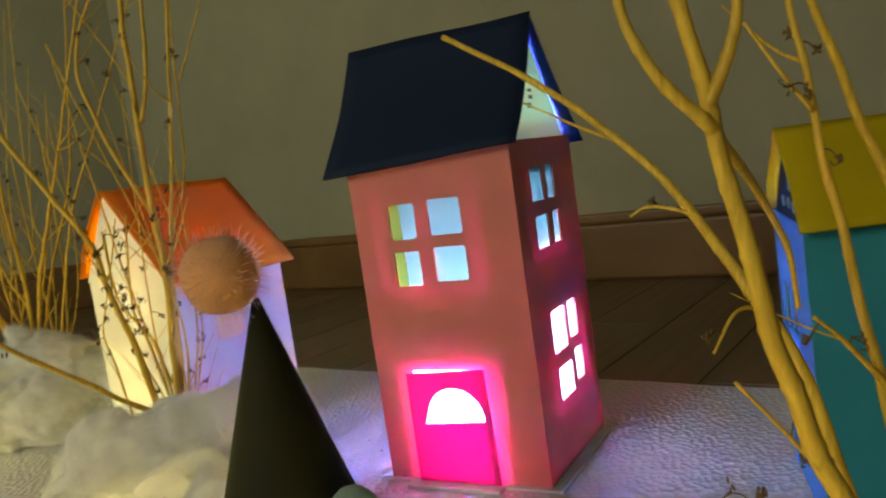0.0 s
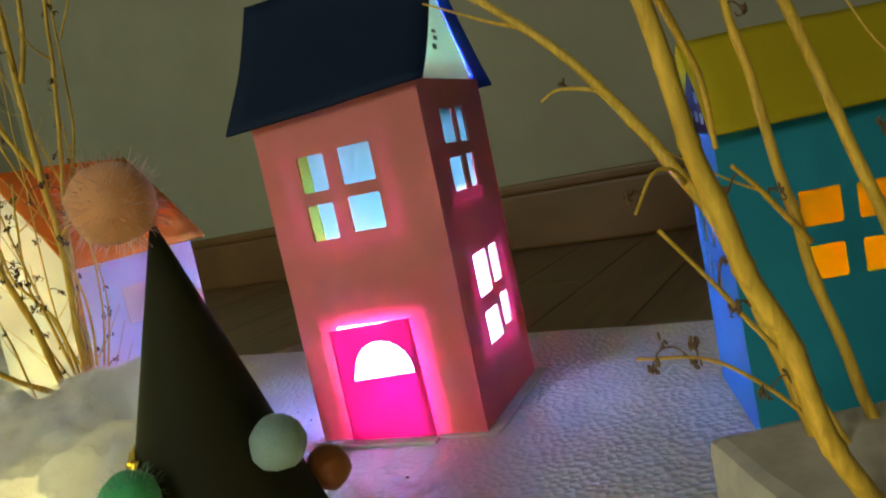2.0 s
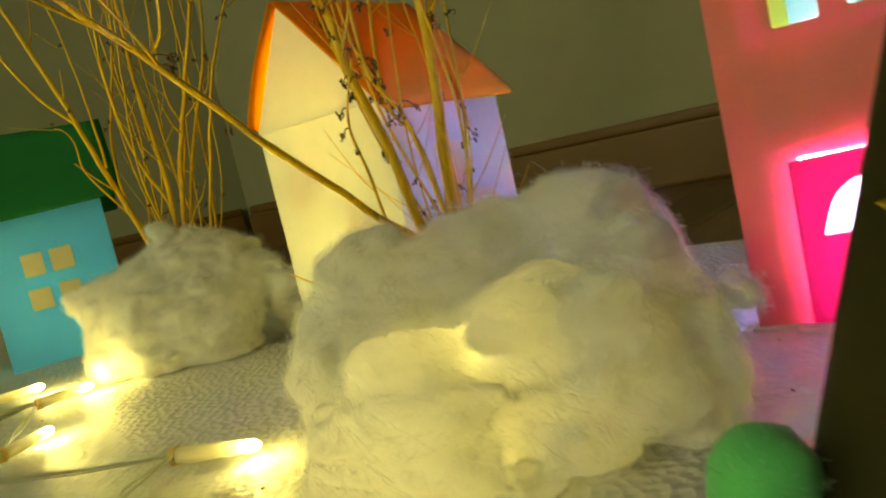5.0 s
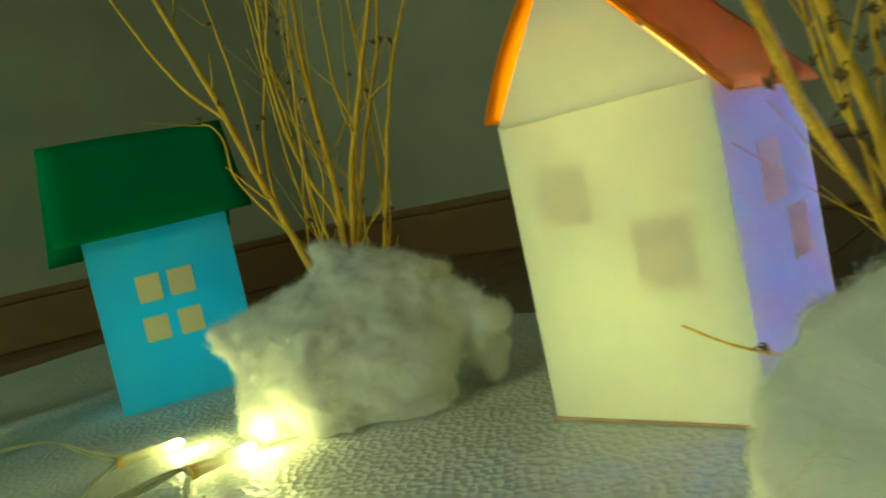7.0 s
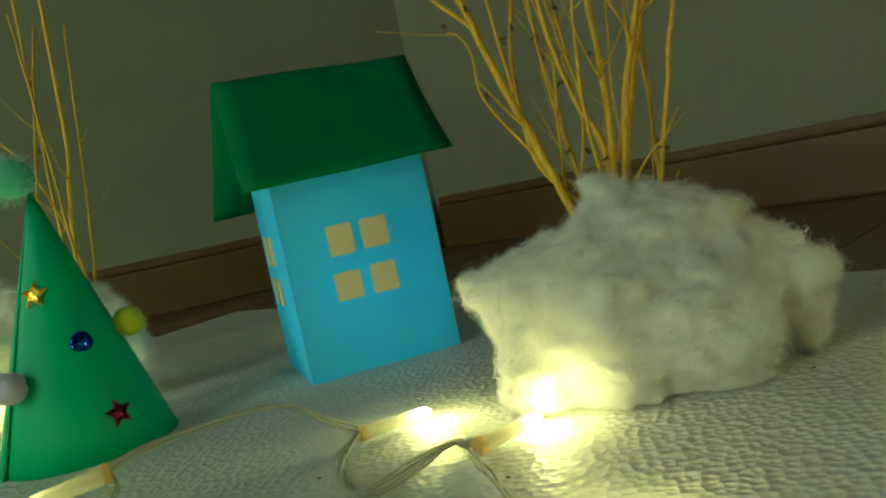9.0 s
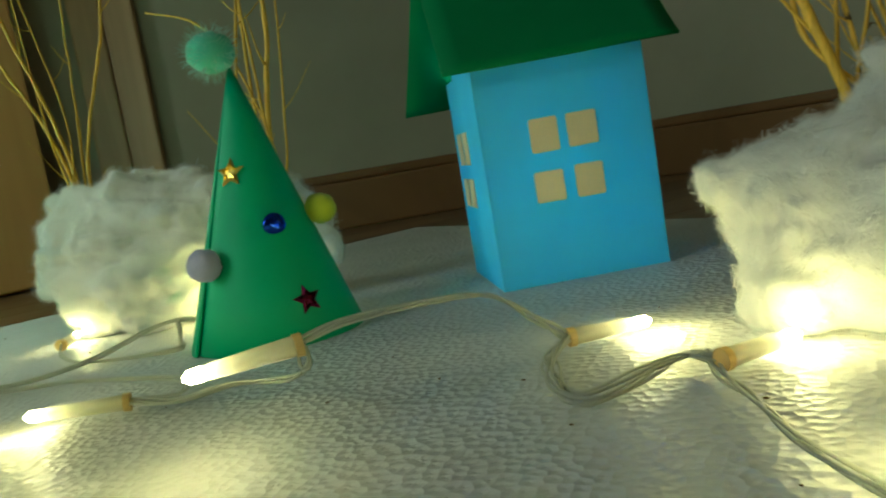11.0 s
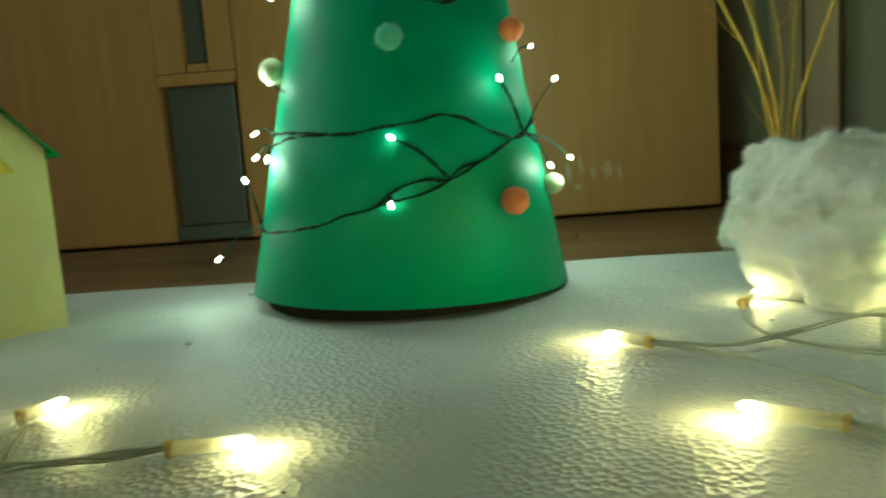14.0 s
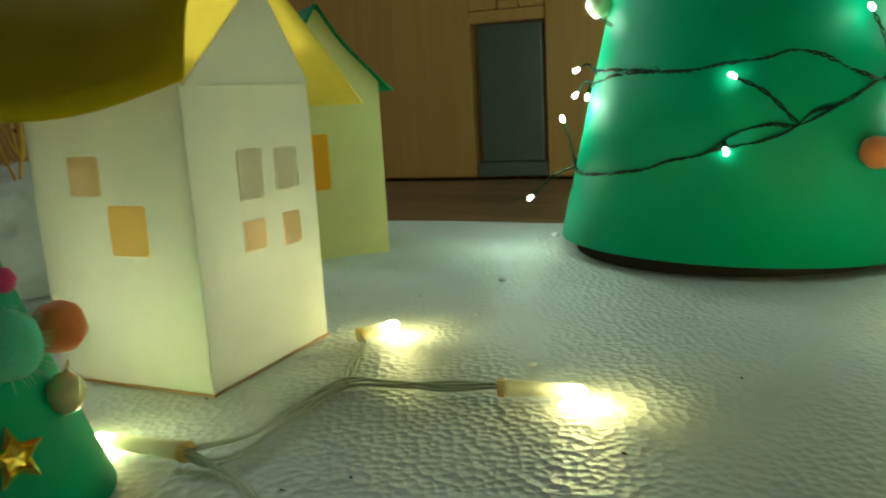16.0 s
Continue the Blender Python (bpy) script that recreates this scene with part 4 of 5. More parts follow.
# Bulbs 13 and 15 lie out of view, added to light the tall twigs.
BULBS = [((-0.5162, 0.4496, 0.0272), (-0.4965, 0.4690, 0.0287)), ((-0.619, 0.478, 0.0070), (-0.594, 0.496, 0.0050)), ((-0.7355, 0.5015, 0.005), (-0.714, 0.5085, 0.005)),
         ((-0.757, 0.617, 0.006), (-0.747, 0.598, 0.005)), ((-0.420, 0.559, 0.006), (-0.441, 0.545, 0.006)), ((-0.373, 0.531, 0.006), (-0.390, 0.512, 0.006)),
         ((-0.346, 0.448, 0.006), (-0.352, 0.424, 0.006)), ((-0.787, 0.248, 0.006), (-0.779, 0.234, 0.005)), ((-0.695, 0.314, 0.005), (-0.703, 0.289, 0.005)),
         ((-0.679, 0.157, 0.006), (-0.665, 0.187, 0.006)), ((-0.2135, 0.2620, 0.005), (-0.1805, 0.2515, 0.0065)), ((-0.225, 0.372, 0.006), (-0.254, 0.377, 0.006)),
         ((-0.167, 0.177, 0.006), (-0.139, 0.184, 0.006)), ((0.028, 0.088, 0.006), (0.050, 0.108, 0.006)), ((-0.150, 0.322, 0.020), (-0.176, 0.328, 0.010)),
         ((-0.02, 0.075, 0.006), (0.005, 0.070, 0.006)), ((-0.666, 0.655, 0.008), (-0.648, 0.662, 0.006))]
# Powers tuned to the light wanted nearby; bulbs under the cotton shine through it.
BULB_POWER = {0: 1.3, 1: 1.2, 2: 1.6, 3: 1.5, 4: 1.5, 5: 1.3, 10: 0.58, 11: 0.72, 12: 0.72, 13: 0.72, 14: 0.42, 15: 0.72, 16: 2.4}
for k, (tip, tail) in enumerate(BULBS):
    bulb(tip, tail, BULB_POWER.get(k, 1.0))

RUNS = [
    [(-0.4965, 0.4690, 0.0287), (-0.488, 0.482, 0.031), (-0.472, 0.505, 0.030), (-0.460, 0.525, 0.026), (-0.450, 0.538, 0.014), (-0.443, 0.545, 0.006)],
    [(-0.441, 0.545, 0.006), (-0.446, 0.532, 0.003), (-0.442, 0.517, 0.003), (-0.434, 0.498, 0.003), (-0.426, 0.488, 0.003), (-0.419, 0.490, 0.003), (-0.411, 0.506, 0.003), (-0.403, 0.526, 0.003), (-0.392, 0.514, 0.005)],
    [(-0.441, 0.545, 0.006), (-0.443, 0.530, 0.004), (-0.438, 0.512, 0.004), (-0.430, 0.494, 0.003), (-0.423, 0.492, 0.004), (-0.413, 0.508, 0.004), (-0.402, 0.523, 0.004), (-0.392, 0.514, 0.005)],
    [(-0.396, 0.522, 0.005), (-0.390, 0.505, 0.003), (-0.382, 0.487, 0.003), (-0.372, 0.460, 0.003), (-0.360, 0.437, 0.004), (-0.352, 0.424, 0.006)],
    [(-0.352, 0.424, 0.006), (-0.345, 0.400, 0.004), (-0.300, 0.390, 0.003), (-0.254, 0.377, 0.006)],
    [(-0.254, 0.377, 0.006), (-0.262, 0.352, 0.003), (-0.235, 0.338, 0.003), (-0.205, 0.318, 0.003), (-0.178, 0.300, 0.003), (-0.168, 0.280, 0.003), (-0.1805, 0.2515, 0.0065)],
    [(-0.1805, 0.2515, 0.0065), (-0.166, 0.250, 0.006), (-0.150, 0.2405, 0.004), (-0.135, 0.242, 0.006), (-0.1275, 0.238, 0.006), (-0.123, 0.2146, 0.003), (-0.1204, 0.1926, 0.002), (-0.1190, 0.180, 0.002)],
    [(-0.4965, 0.4690, 0.0287), (-0.4952, 0.4689, 0.0230), (-0.4993, 0.4678, 0.0195), (-0.5378, 0.4878, 0.0120), (-0.5699, 0.4937, 0.0050), (-0.594, 0.496, 0.005)],
    [(-0.594, 0.496, 0.005), (-0.580, 0.506, 0.003), (-0.600, 0.528, 0.003), (-0.660, 0.530, 0.003), (-0.690, 0.520, 0.003), (-0.714, 0.5085, 0.005)],
    [(-0.714, 0.5085, 0.005), (-0.692, 0.535, 0.003), (-0.690, 0.570, 0.003), (-0.676, 0.592, 0.010), (-0.664, 0.602, 0.012), (-0.655, 0.612, 0.009)],
    [(-0.664, 0.602, 0.012), (-0.655, 0.592, 0.004), (-0.648, 0.580, 0.002), (-0.690, 0.566, 0.002), (-0.726, 0.580, 0.002), (-0.747, 0.598, 0.005)],
    [(-0.703, 0.289, 0.005), (-0.713, 0.271, 0.003), (-0.718, 0.255, 0.002), (-0.721, 0.232, 0.002), (-0.700, 0.218, 0.002), (-0.684, 0.210, 0.002), (-0.667, 0.203, 0.002), (-0.661, 0.194, 0.003), (-0.665, 0.187, 0.006)],
    [(-0.703, 0.289, 0.005), (-0.708, 0.268, 0.004), (-0.722, 0.250, 0.002), (-0.727, 0.232, 0.002), (-0.706, 0.216, 0.002), (-0.680, 0.204, 0.003), (-0.665, 0.187, 0.006)],
    [(-0.779, 0.234, 0.005), (-0.768, 0.236, 0.002), (-0.751, 0.233, 0.002), (-0.725, 0.232, 0.002)],
    [(-0.139, 0.184, 0.006), (-0.118, 0.186, 0.003), (-0.088, 0.187, 0.002), (-0.070, 0.179, 0.003), (-0.050, 0.170, 0.002), (0.000, 0.140, 0.002), (0.050, 0.108, 0.006)],
    [(-0.665, 0.187, 0.006), (-0.655, 0.200, 0.003), (-0.635, 0.214, 0.003), (-0.610, 0.225, 0.002), (-0.580, 0.228, 0.002)],
]
for i, ctrl in enumerate(RUNS):
    bm = bmesh.new()
    base = spline(ctrl, 10)
    for k in range(3):
        pts = [p + Vector((0.0013 * math.sin(j * 0.21 + k * 2.1 + i), 0.0013 * math.cos(j * 0.19 + k * 2.1), 0.0006 * k)) for j, p in enumerate(base)]
        pts = [Vector((p.x, p.y, max(p.z, 0.0013))) for p in pts]
        tube(bm, pts, 0.00055, 6)
    part("cable", bm, WIRE_CLEAR, cable, "clear cable of thin loose strands", True)

# ---- cotton and dried twigs ----


def lattice(gen, shape, size):
    """Smooth value noise on a grid of points: size metres a lattice cell."""
    def f(X, Y, Z):
        i = [np.floor(q / size).astype(int) for q in (X, Y, Z)]
        w = [q / size - k for q, k in zip((X, Y, Z), i)]
        w = [q * q * (3 - 2 * q) for q in w]
        i = [k % 32 for k in i]
        j = [(k + 1) % 32 for k in i]
        mixed = 0
        for a in (0, 1):
            for b in (0, 1):
                for c in (0, 1):
                    mixed = mixed + G[(j if a else i)[0], (j if b else i)[1], (j if c else i)[2]] * (w[0] if a else 1 - w[0]) * (w[1] if b else 1 - w[1]) * (w[2] if c else 1 - w[2])
        return mixed
    G = gen.uniform(-1, 1, (32, 32, 32))
    return f


def skin(F, origin, step):
    """The surface F = 0 on a grid as points and quads, one point in each cell that it crosses."""
    S = F < 0
    nx, ny, nz = F.shape
    tot = np.zeros((nx - 1, ny - 1, nz - 1, 3))
    cnt = np.zeros((nx - 1, ny - 1, nz - 1))
    base = np.stack(np.meshgrid(np.arange(nx - 1), np.arange(ny - 1), np.arange(nz - 1), indexing="ij"), -1).astype(float)
    for ax in range(3):
        o = [0, 0, 0]
        o[ax] = 1
        for u in (0, 1):
            for v in (0, 1):
                p = [u, v]
                q = [0 if k == ax else p.pop() for k in range(3)]
                A = F[q[0]:q[0] + nx - 1, q[1]:q[1] + ny - 1, q[2]:q[2] + nz - 1]
                q2 = [q[k] + o[k] for k in range(3)]
                B = F[q2[0]:q2[0] + nx - 1, q2[1]:q2[1] + ny - 1, q2[2]:q2[2] + nz - 1]
                m = (A < 0) != (B < 0)
                with np.errstate(divide="ignore", invalid="ignore"):
                    t = np.where(m, A / (A - B), 0)
                pos = base + np.array(q, float)
                pos[..., ax] += t
                tot[m] += pos[m]
                cnt[m] += 1
    used = cnt > 0
    index = np.full(cnt.shape, -1)
    index[used] = np.arange(used.sum())
    verts = tot[used] / cnt[used][:, None] * step + origin
    quads = []
    for ax in range(3):
        a, b = [k for k in range(3) if k != ax]
        sl = [slice(1, -1)] * 3
        lo, hi = list(sl), list(sl)
        lo[ax], hi[ax] = slice(0, -1), slice(1, None)
        m = S[tuple(lo)] != S[tuple(hi)]
        c = np.argwhere(m)
        c[:, a] += 1
        c[:, b] += 1

        def at(da, db):
            k = c.copy()
            k[:, a] -= da
            k[:, b] -= db
            return index[k[:, 0], k[:, 1], k[:, 2]]
        quads.append(np.stack([at(0, 0), at(1, 0), at(1, 1), at(0, 1)], 1))
    return verts, np.concatenate(quads)


def cotton(lumps, seed, label, fibres=36000, strands=(), step=0.0015, rough=1.0):
    """A torn heap of folded cotton wool. lumps: x, y, z and radius of each; strands: two ends and a radius of drawn-out wads."""
    gen = np.random.default_rng(seed)
    L4 = np.array(lumps)
    ends = [np.array(s[k]) for s in strands for k in (0, 1)]
    low = np.min([L4[:, :3].min(0)] + [e - 0.02 for e in ends], axis=0) - L4[:, 3].max() - 0.006
    top = np.max([L4[:, :3].max(0)] + [e + 0.02 for e in ends], axis=0) + L4[:, 3].max() + 0.006
    low[2] = -0.004
    n = np.ceil((top - low) / step).astype(int)
    X, Y, Z = [low[k] + step * q for k, q in enumerate(np.meshgrid(*[np.arange(q) for q in n], indexing="ij"))]
    n1, n2, n3, n4, n5 = [lattice(gen, None, s) for s in (0.030, 0.026, 0.017, 0.0075, 0.0042)]
    # Folds: the heap is warped, so that its wads roll over one another.
    wx, wy, wz = n1(X, Y, Z) * 0.010 * rough, n1(Y + 0.31, Z, X) * 0.010 * rough, n1(Z, X + 0.17, Y) * 0.008 * rough
    acc = np.zeros(X.shape)
    sharp = 260.0
    for x, y, z, r in lumps:
        d = np.sqrt((X + wx - x) ** 2 + (Y + wy - y) ** 2 + (Z + wz - z) ** 2) - r
        acc += np.exp(np.clip(-d * sharp, -60, 60))
    for p, q, r in strands:
        p, q = np.array(p), np.array(q)
        v = q - p
        t = np.clip(((X - p[0]) * v[0] + (Y - p[1]) * v[1] + (Z - p[2]) * v[2]) / (v @ v), 0, 1)
        d = np.sqrt((X + wx * 0.3 - p[0] - t * v[0]) ** 2 + (Y - p[1] - t * v[1]) ** 2 + (Z + wz * 0.3 - p[2] - t * v[2]) ** 2) - r * (1 - 0.6 * t)
        acc += np.exp(np.clip(-d * sharp, -60, 60))
    F = -np.log(np.maximum(acc, 1e-26)) / sharp
    near = np.abs(F) < 0.016
    x, y, z, ux, uy, uz = [q[near] for q in (X, Y, Z, wx, wy, wz)]
    fold = 1 - np.abs(n2(x + uy, y + uz, z * 1.6 + ux)) * 2.4
    F[near] += rough * (0.0052 * np.clip(fold, -0.2, 1) - 0.0030 + 0.0055 * n3(x, y, z * 1.5)) + 0.0020 * n4(x + uz, y, z * 1.7) + 0.0009 * n5(x, y, z)
    F = np.maximum(F, 0.0007 - Z)
    verts, quads = skin(F, low, step)
    me = bpy.data.meshes.new("wad")
    me.from_pydata(verts.tolist(), [], quads.tolist())
    bm = bmesh.new()
    bm.from_mesh(me)
    bpy.data.meshes.remove(me)
    bmesh.ops.smooth_vert(bm, verts=bm.verts, factor=0.5, use_axis_x=True, use_axis_y=True, use_axis_z=True)
    bmesh.ops.recalc_face_normals(bm, faces=bm.faces)
    bm.normal_update()
    tops = [(v.co.copy(), v.normal.copy()) for v in bm.verts if v.co.z > 0.002]
    tuft = thing("cotton_tuft", pose(0, 0, 0), label, "cotton wool", "cotton tufts")
    part("wad", bm, COTTON, tuft, smooth=True)
    # Fine loose fibres, combed along the heap and teased off it.
    pick = gen.integers(0, len(tops), fibres)
    P = np.array([tops[q][0] for q in pick])
    N = np.array([tops[q][1] for q in pick])
    comb = np.stack([np.sin(P[:, 2] * 130 + P[:, 0] * 60 + seed), np.cos(P[:, 0] * 90 + seed), np.sin(P[:, 1] * 110)], 1)
    Tn = gen.normal(size=P.shape) * 0.6 + comb
    Tn -= N * (Tn * N).sum(1, keepdims=True) * 0.85
    Tn /= np.linalg.norm(Tn, axis=1, keepdims=True)
    L = gen.uniform(0.003, 0.011, (fibres, 1))
    lift = gen.exponential(0.0009, (fibres, 1))
    curl = np.cross(N, Tn) * gen.normal(size=(fibres, 1)) * 0.35
    W = np.cross(N + gen.normal(size=P.shape) * 0.5, Tn) * 0.000042
    rows = []
    for f, up, cu in ((-0.45, -0.0004, 0.0), (-0.15, 0.6, 0.25), (0.2, 1.0, 0.5), (0.55, 0.7, 0.2)):
        mid = P + Tn * L * f + N * (lift * up) + curl * L * cu
        mid[:, 2] = np.maximum(mid[:, 2], 0.001)
        rows += [mid - W, mid + W]
    verts = np.stack(rows, 1).reshape(-1, 3)
    faces = [(8 * q + s, 8 * q + s + 1, 8 * q + s + 3, 8 * q + s + 2) for q in range(fibres) for s in (0, 2, 4)]
    me = bpy.data.meshes.new("fibre_fuzz")
    me.from_pydata(verts.tolist(), [], faces)
    me.materials.append(COTTON)
    fuzz = new("fibre_fuzz", me)
    fuzz.parent = tuft
    tagged(fuzz, kind="stuff")
    return tuft


cotton([(-0.112, 0.376, 0.043, 0.027), (-0.138, 0.373, 0.038, 0.030), (-0.163, 0.365, 0.030, 0.030), (-0.173, 0.357, 0.026, 0.022), (-0.095, 0.371, 0.047, 0.019), (-0.152, 0.316, 0.022, 0.024), (-0.118, 0.322, 0.024, 0.025), (-0.092, 0.334, 0.016, 0.018), (-0.168, 0.324, 0.012, 0.017), (-0.155, 0.306, 0.012, 0.012), (-0.176, 0.376, 0.032, 0.016), (-0.150, 0.388, 0.036, 0.026), (-0.112, 0.375, 0.030, 0.024)], 3, "white cotton wool heaped round dry twigs by the dark cone", rough=0.85,
       strands=(((-0.092, 0.350, 0.034), (-0.072, 0.348, 0.028), 0.010), ((-0.165, 0.325, 0.018), (-0.186, 0.318, 0.006), 0.009), ((-0.176, 0.376, 0.040), (-0.191, 0.378, 0.042), 0.007)))
cotton([(-0.320, 0.590, 0.044, 0.031), (-0.350, 0.582, 0.038, 0.029), (-0.372, 0.577, 0.032, 0.021), (-0.298, 0.590, 0.036, 0.024), (-0.340, 0.562, 0.020, 0.026),
        (-0.308, 0.566, 0.020, 0.026), (-0.374, 0.562, 0.012, 0.016)], 5, "white cotton wool heaped round dry twigs beside the blue house", rough=0.5,
       strands=(((-0.300, 0.584, 0.050), (-0.276, 0.584, 0.044), 0.012), ((-0.280, 0.584, 0.044), (-0.266, 0.584, 0.028), 0.010), ((-0.266, 0.584, 0.030), (-0.265, 0.584, 0.009), 0.011), ((-0.374, 0.577, 0.046), (-0.391, 0.577, 0.049), 0.008),
                ((-0.322, 0.590, 0.068), (-0.332, 0.588, 0.080), 0.006), ((-0.333, 0.588, 0.079), (-0.341, 0.588, 0.083), 0.004), ((-0.300, 0.594, 0.054), (-0.282, 0.594, 0.057), 0.008)))
cotton([(-0.772, 0.667, 0.056, 0.034), (-0.742, 0.667, 0.058, 0.036), (-0.700, 0.675, 0.052, 0.034), (-0.660, 0.690, 0.046, 0.032), (-0.785, 0.657, 0.042, 0.026),
        (-0.758, 0.647, 0.028, 0.030), (-0.720, 0.650, 0.026, 0.030)], 7, "white cotton wool heaped behind the green cone", rough=0.62,
       strands=(((-0.780, 0.662, 0.074), (-0.797, 0.660, 0.084), 0.010), ((-0.785, 0.655, 0.036), (-0.812, 0.652, 0.034), 0.012), ((-0.640, 0.690, 0.050), (-0.618, 0.690, 0.030), 0.014)))


def twig(parent, ctrl, r0, seed, shoots=3, seeds=0, name="stem"):
    """A dry stem with knots, side shoots and small seed heads."""
    rnd = random.Random(seed)
    pts = spline(ctrl, 9)
    pts = [p + Vector((noise.noise(p * 60), noise.noise(p * 60 + Vector((7, 0, 0))), 0)) * min(r0, 0.0012) * 0.7 for p in pts]
    n = len(pts)
    bm = bmesh.new()
    tube(bm, pts, [r0 * (1 - 0.5 * i / n) * (1 + 0.14 * (i % 9 == 0)) for i in range(n)], 7)
    stem = part(name, bm, STRAW, parent, smooth=True)
    for _ in range(shoots):
        i = rnd.randrange(n // 4, n - 2)
        d = (pts[min(i + 2, n - 1)] - pts[i]).normalized()
        side = Vector((rnd.gauss(0, 1), rnd.gauss(0, 1), rnd.gauss(0, 0.5))).normalized()
        L = rnd.uniform(0.015, 0.045)
        end = pts[i] + (d * 0.8 + side * 0.6) * L
        sp = spline([pts[i], pts[i] + (d * 0.4 + side * 0.4) * L * 0.6, end], 6)
        bm = bmesh.new()
        tube(bm, sp, [r0 * (0.42 - 0.3 * k / len(sp)) for k in range(len(sp))], 5)
        part("shoot", bm, STRAW, stem, smooth=True)
    for _ in range(seeds):
        i = rnd.randrange(n // 3, n)
        bm = bmesh.new()
        side = Vector((rnd.gauss(0, 1), rnd.gauss(0, 1), rnd.gauss(0, 1))).normalized()
        q = pts[i] + side * rnd.uniform(0.002, 0.006)
        tube(bm, spline([pts[i], (pts[i] + q) / 2 + Vector((0, 0, 0.0010)), q], 3), 0.00022, 4)
        # Shrivelled husks and a curled thread.
        for k in range(4):
            c = q + Vector((rnd.gauss(0, 1), rnd.gauss(0, 1), rnd.gauss(0, 1))) * 0.0007
            turn = Matrix.Rotation(rnd.uniform(0, 3), 4, "X") @ Matrix.Rotation(rnd.uniform(0, 3), 4, "Z")
            bmesh.ops.create_icosphere(bm, subdivisions=1, radius=rnd.uniform(0.0004, 0.0008), matrix=Matrix.Translation(c) @ turn @ Matrix.Diagonal((0.55, 0.8, 2.0, 1)))
        for k in range(2):
            w = side.orthogonal().normalized() * rnd.uniform(-0.003, 0.003)
            tube(bm, spline([q, q + w * 0.6 + side * 0.0010, q + w + side * 0.0004, q + w * 0.7 - side * 0.0010], 4), 0.00016, 4)
        part("seed_head", bm, SEED, stem)
    return stem


def bunch(at, label, count, spread, height, r0, seed, lean=(0, 0), seeds=2, up=0.03):
    """A bunch of dry stems that fans out upwards from one foot."""
    rnd = random.Random(seed)
    b = thing("twig_bunch", pose(*at), label, "dried twigs", "dried twigs")
    for i in range(count):
        a = 2 * math.pi * (i + rnd.random() * 0.6) / count
        s = spread * rnd.uniform(0.35, 1.0)
        h = height * rnd.uniform(0.75, 1.05)
        top = Vector((s * math.cos(a) + lean[0], s * math.sin(a) + lean[1], h))
        foot = Vector((rnd.uniform(-1, 1) * 0.007, rnd.uniform(-1, 1) * 0.007, up * 0.1))
        mid = foot.lerp(top, 0.45) + Vector((rnd.uniform(-1, 1), rnd.uniform(-1, 1), 0)) * 0.06 * height + Vector((0, 0, 0.01))
        twig(b, [foot, foot.lerp(mid, 0.5) + Vector((rnd.uniform(-1, 1), rnd.uniform(-1, 1), 0)) * 0.004, mid, top], r0 * rnd.uniform(0.6, 1.1), seed * 100 + i, 4, seeds)
    return b


near = bunch((-0.141, 0.385, 0), "bunch of dry yellow twigs in cotton wool by the dark cone", 7, 0.036, 0.26, 0.0007, 2, (-0.018, 0.0), 6)
NEAR = Vector((-0.141, 0.385, 0))


def stem_at(parent, origin, ctrl, r0, seed, shoots, seeds):
    pts = [Vector(p) - origin for p in ctrl]
    if pts[-1].z > 0.2:
        # Tall stems run on upwards as they lean.
        pts.append(pts[-1] + (pts[-1] - pts[-2]).normalized() * 0.11)
    return twig(parent, pts, r0, seed, shoots, seeds)


stem_at(near, NEAR, [(-0.1440, 0.3850, 0.0540), (-0.1580, 0.3750, 0.0650), (-0.1840, 0.3450, 0.0980), (-0.2010, 0.3150, 0.1250), (-0.2050, 0.2950, 0.1330), (-0.2080, 0.2800, 0.1410)], 0.0014, 51, 3, 4)
stem_at(near, NEAR, [(-0.1500, 0.3860, 0.0400), (-0.1557, 0.3850, 0.0789), (-0.1602, 0.3840, 0.1026), (-0.1649, 0.3830, 0.1204), (-0.1684, 0.3820, 0.1433), (-0.1813, 0.3810, 0.1671), (-0.2011, 0.3800, 0.2022), (-0.214, 0.379, 0.230)], 0.0018, 52, 3, 10)
stem_at(near, NEAR, [(-0.1440, 0.3860, 0.0400), (-0.1402, 0.3860, 0.0880), (-0.1370, 0.3860, 0.1216), (-0.1382, 0.3860, 0.1552), (-0.1378, 0.3860, 0.1907), (-0.1377, 0.3860, 0.2176), (-0.1358, 0.3860, 0.2569), (-0.1352, 0.3860, 0.2876)], 0.0021, 53, 3, 9)
stem_at(near, NEAR, [(-0.1400, 0.3890, 0.0400), (-0.1393, 0.3890, 0.0929), (-0.1352, 0.3890, 0.1266), (-0.1284, 0.3890, 0.1675), (-0.1224, 0.3890, 0.2023), (-0.1163, 0.3890, 0.2469), (-0.113, 0.389, 0.275)], 0.0013, 54, 2, 8)
stem_at(near, NEAR, [(-0.1410, 0.3810, 0.0450), (-0.1489, 0.3775, 0.0968), (-0.1569, 0.3750, 0.1151), (-0.1581, 0.3725, 0.1321), (-0.1574, 0.3700, 0.1510)], 0.0008, 55, 2, 9)
stem_at(near, NEAR, [(-0.1420, 0.3840, 0.0450), (-0.1472, 0.3840, 0.0894), (-0.1551, 0.3840, 0.1076), (-0.1536, 0.3840, 0.1382), (-0.1509, 0.3840, 0.1572)], 0.0008, 56, 2, 9)
stem_at(near, NEAR, [(-0.1600, 0.3765, 0.0450), (-0.1642, 0.3747, 0.0829), (-0.1667, 0.3733, 0.1030), (-0.1612, 0.3720, 0.1217)], 0.0006, 57, 1, 7)
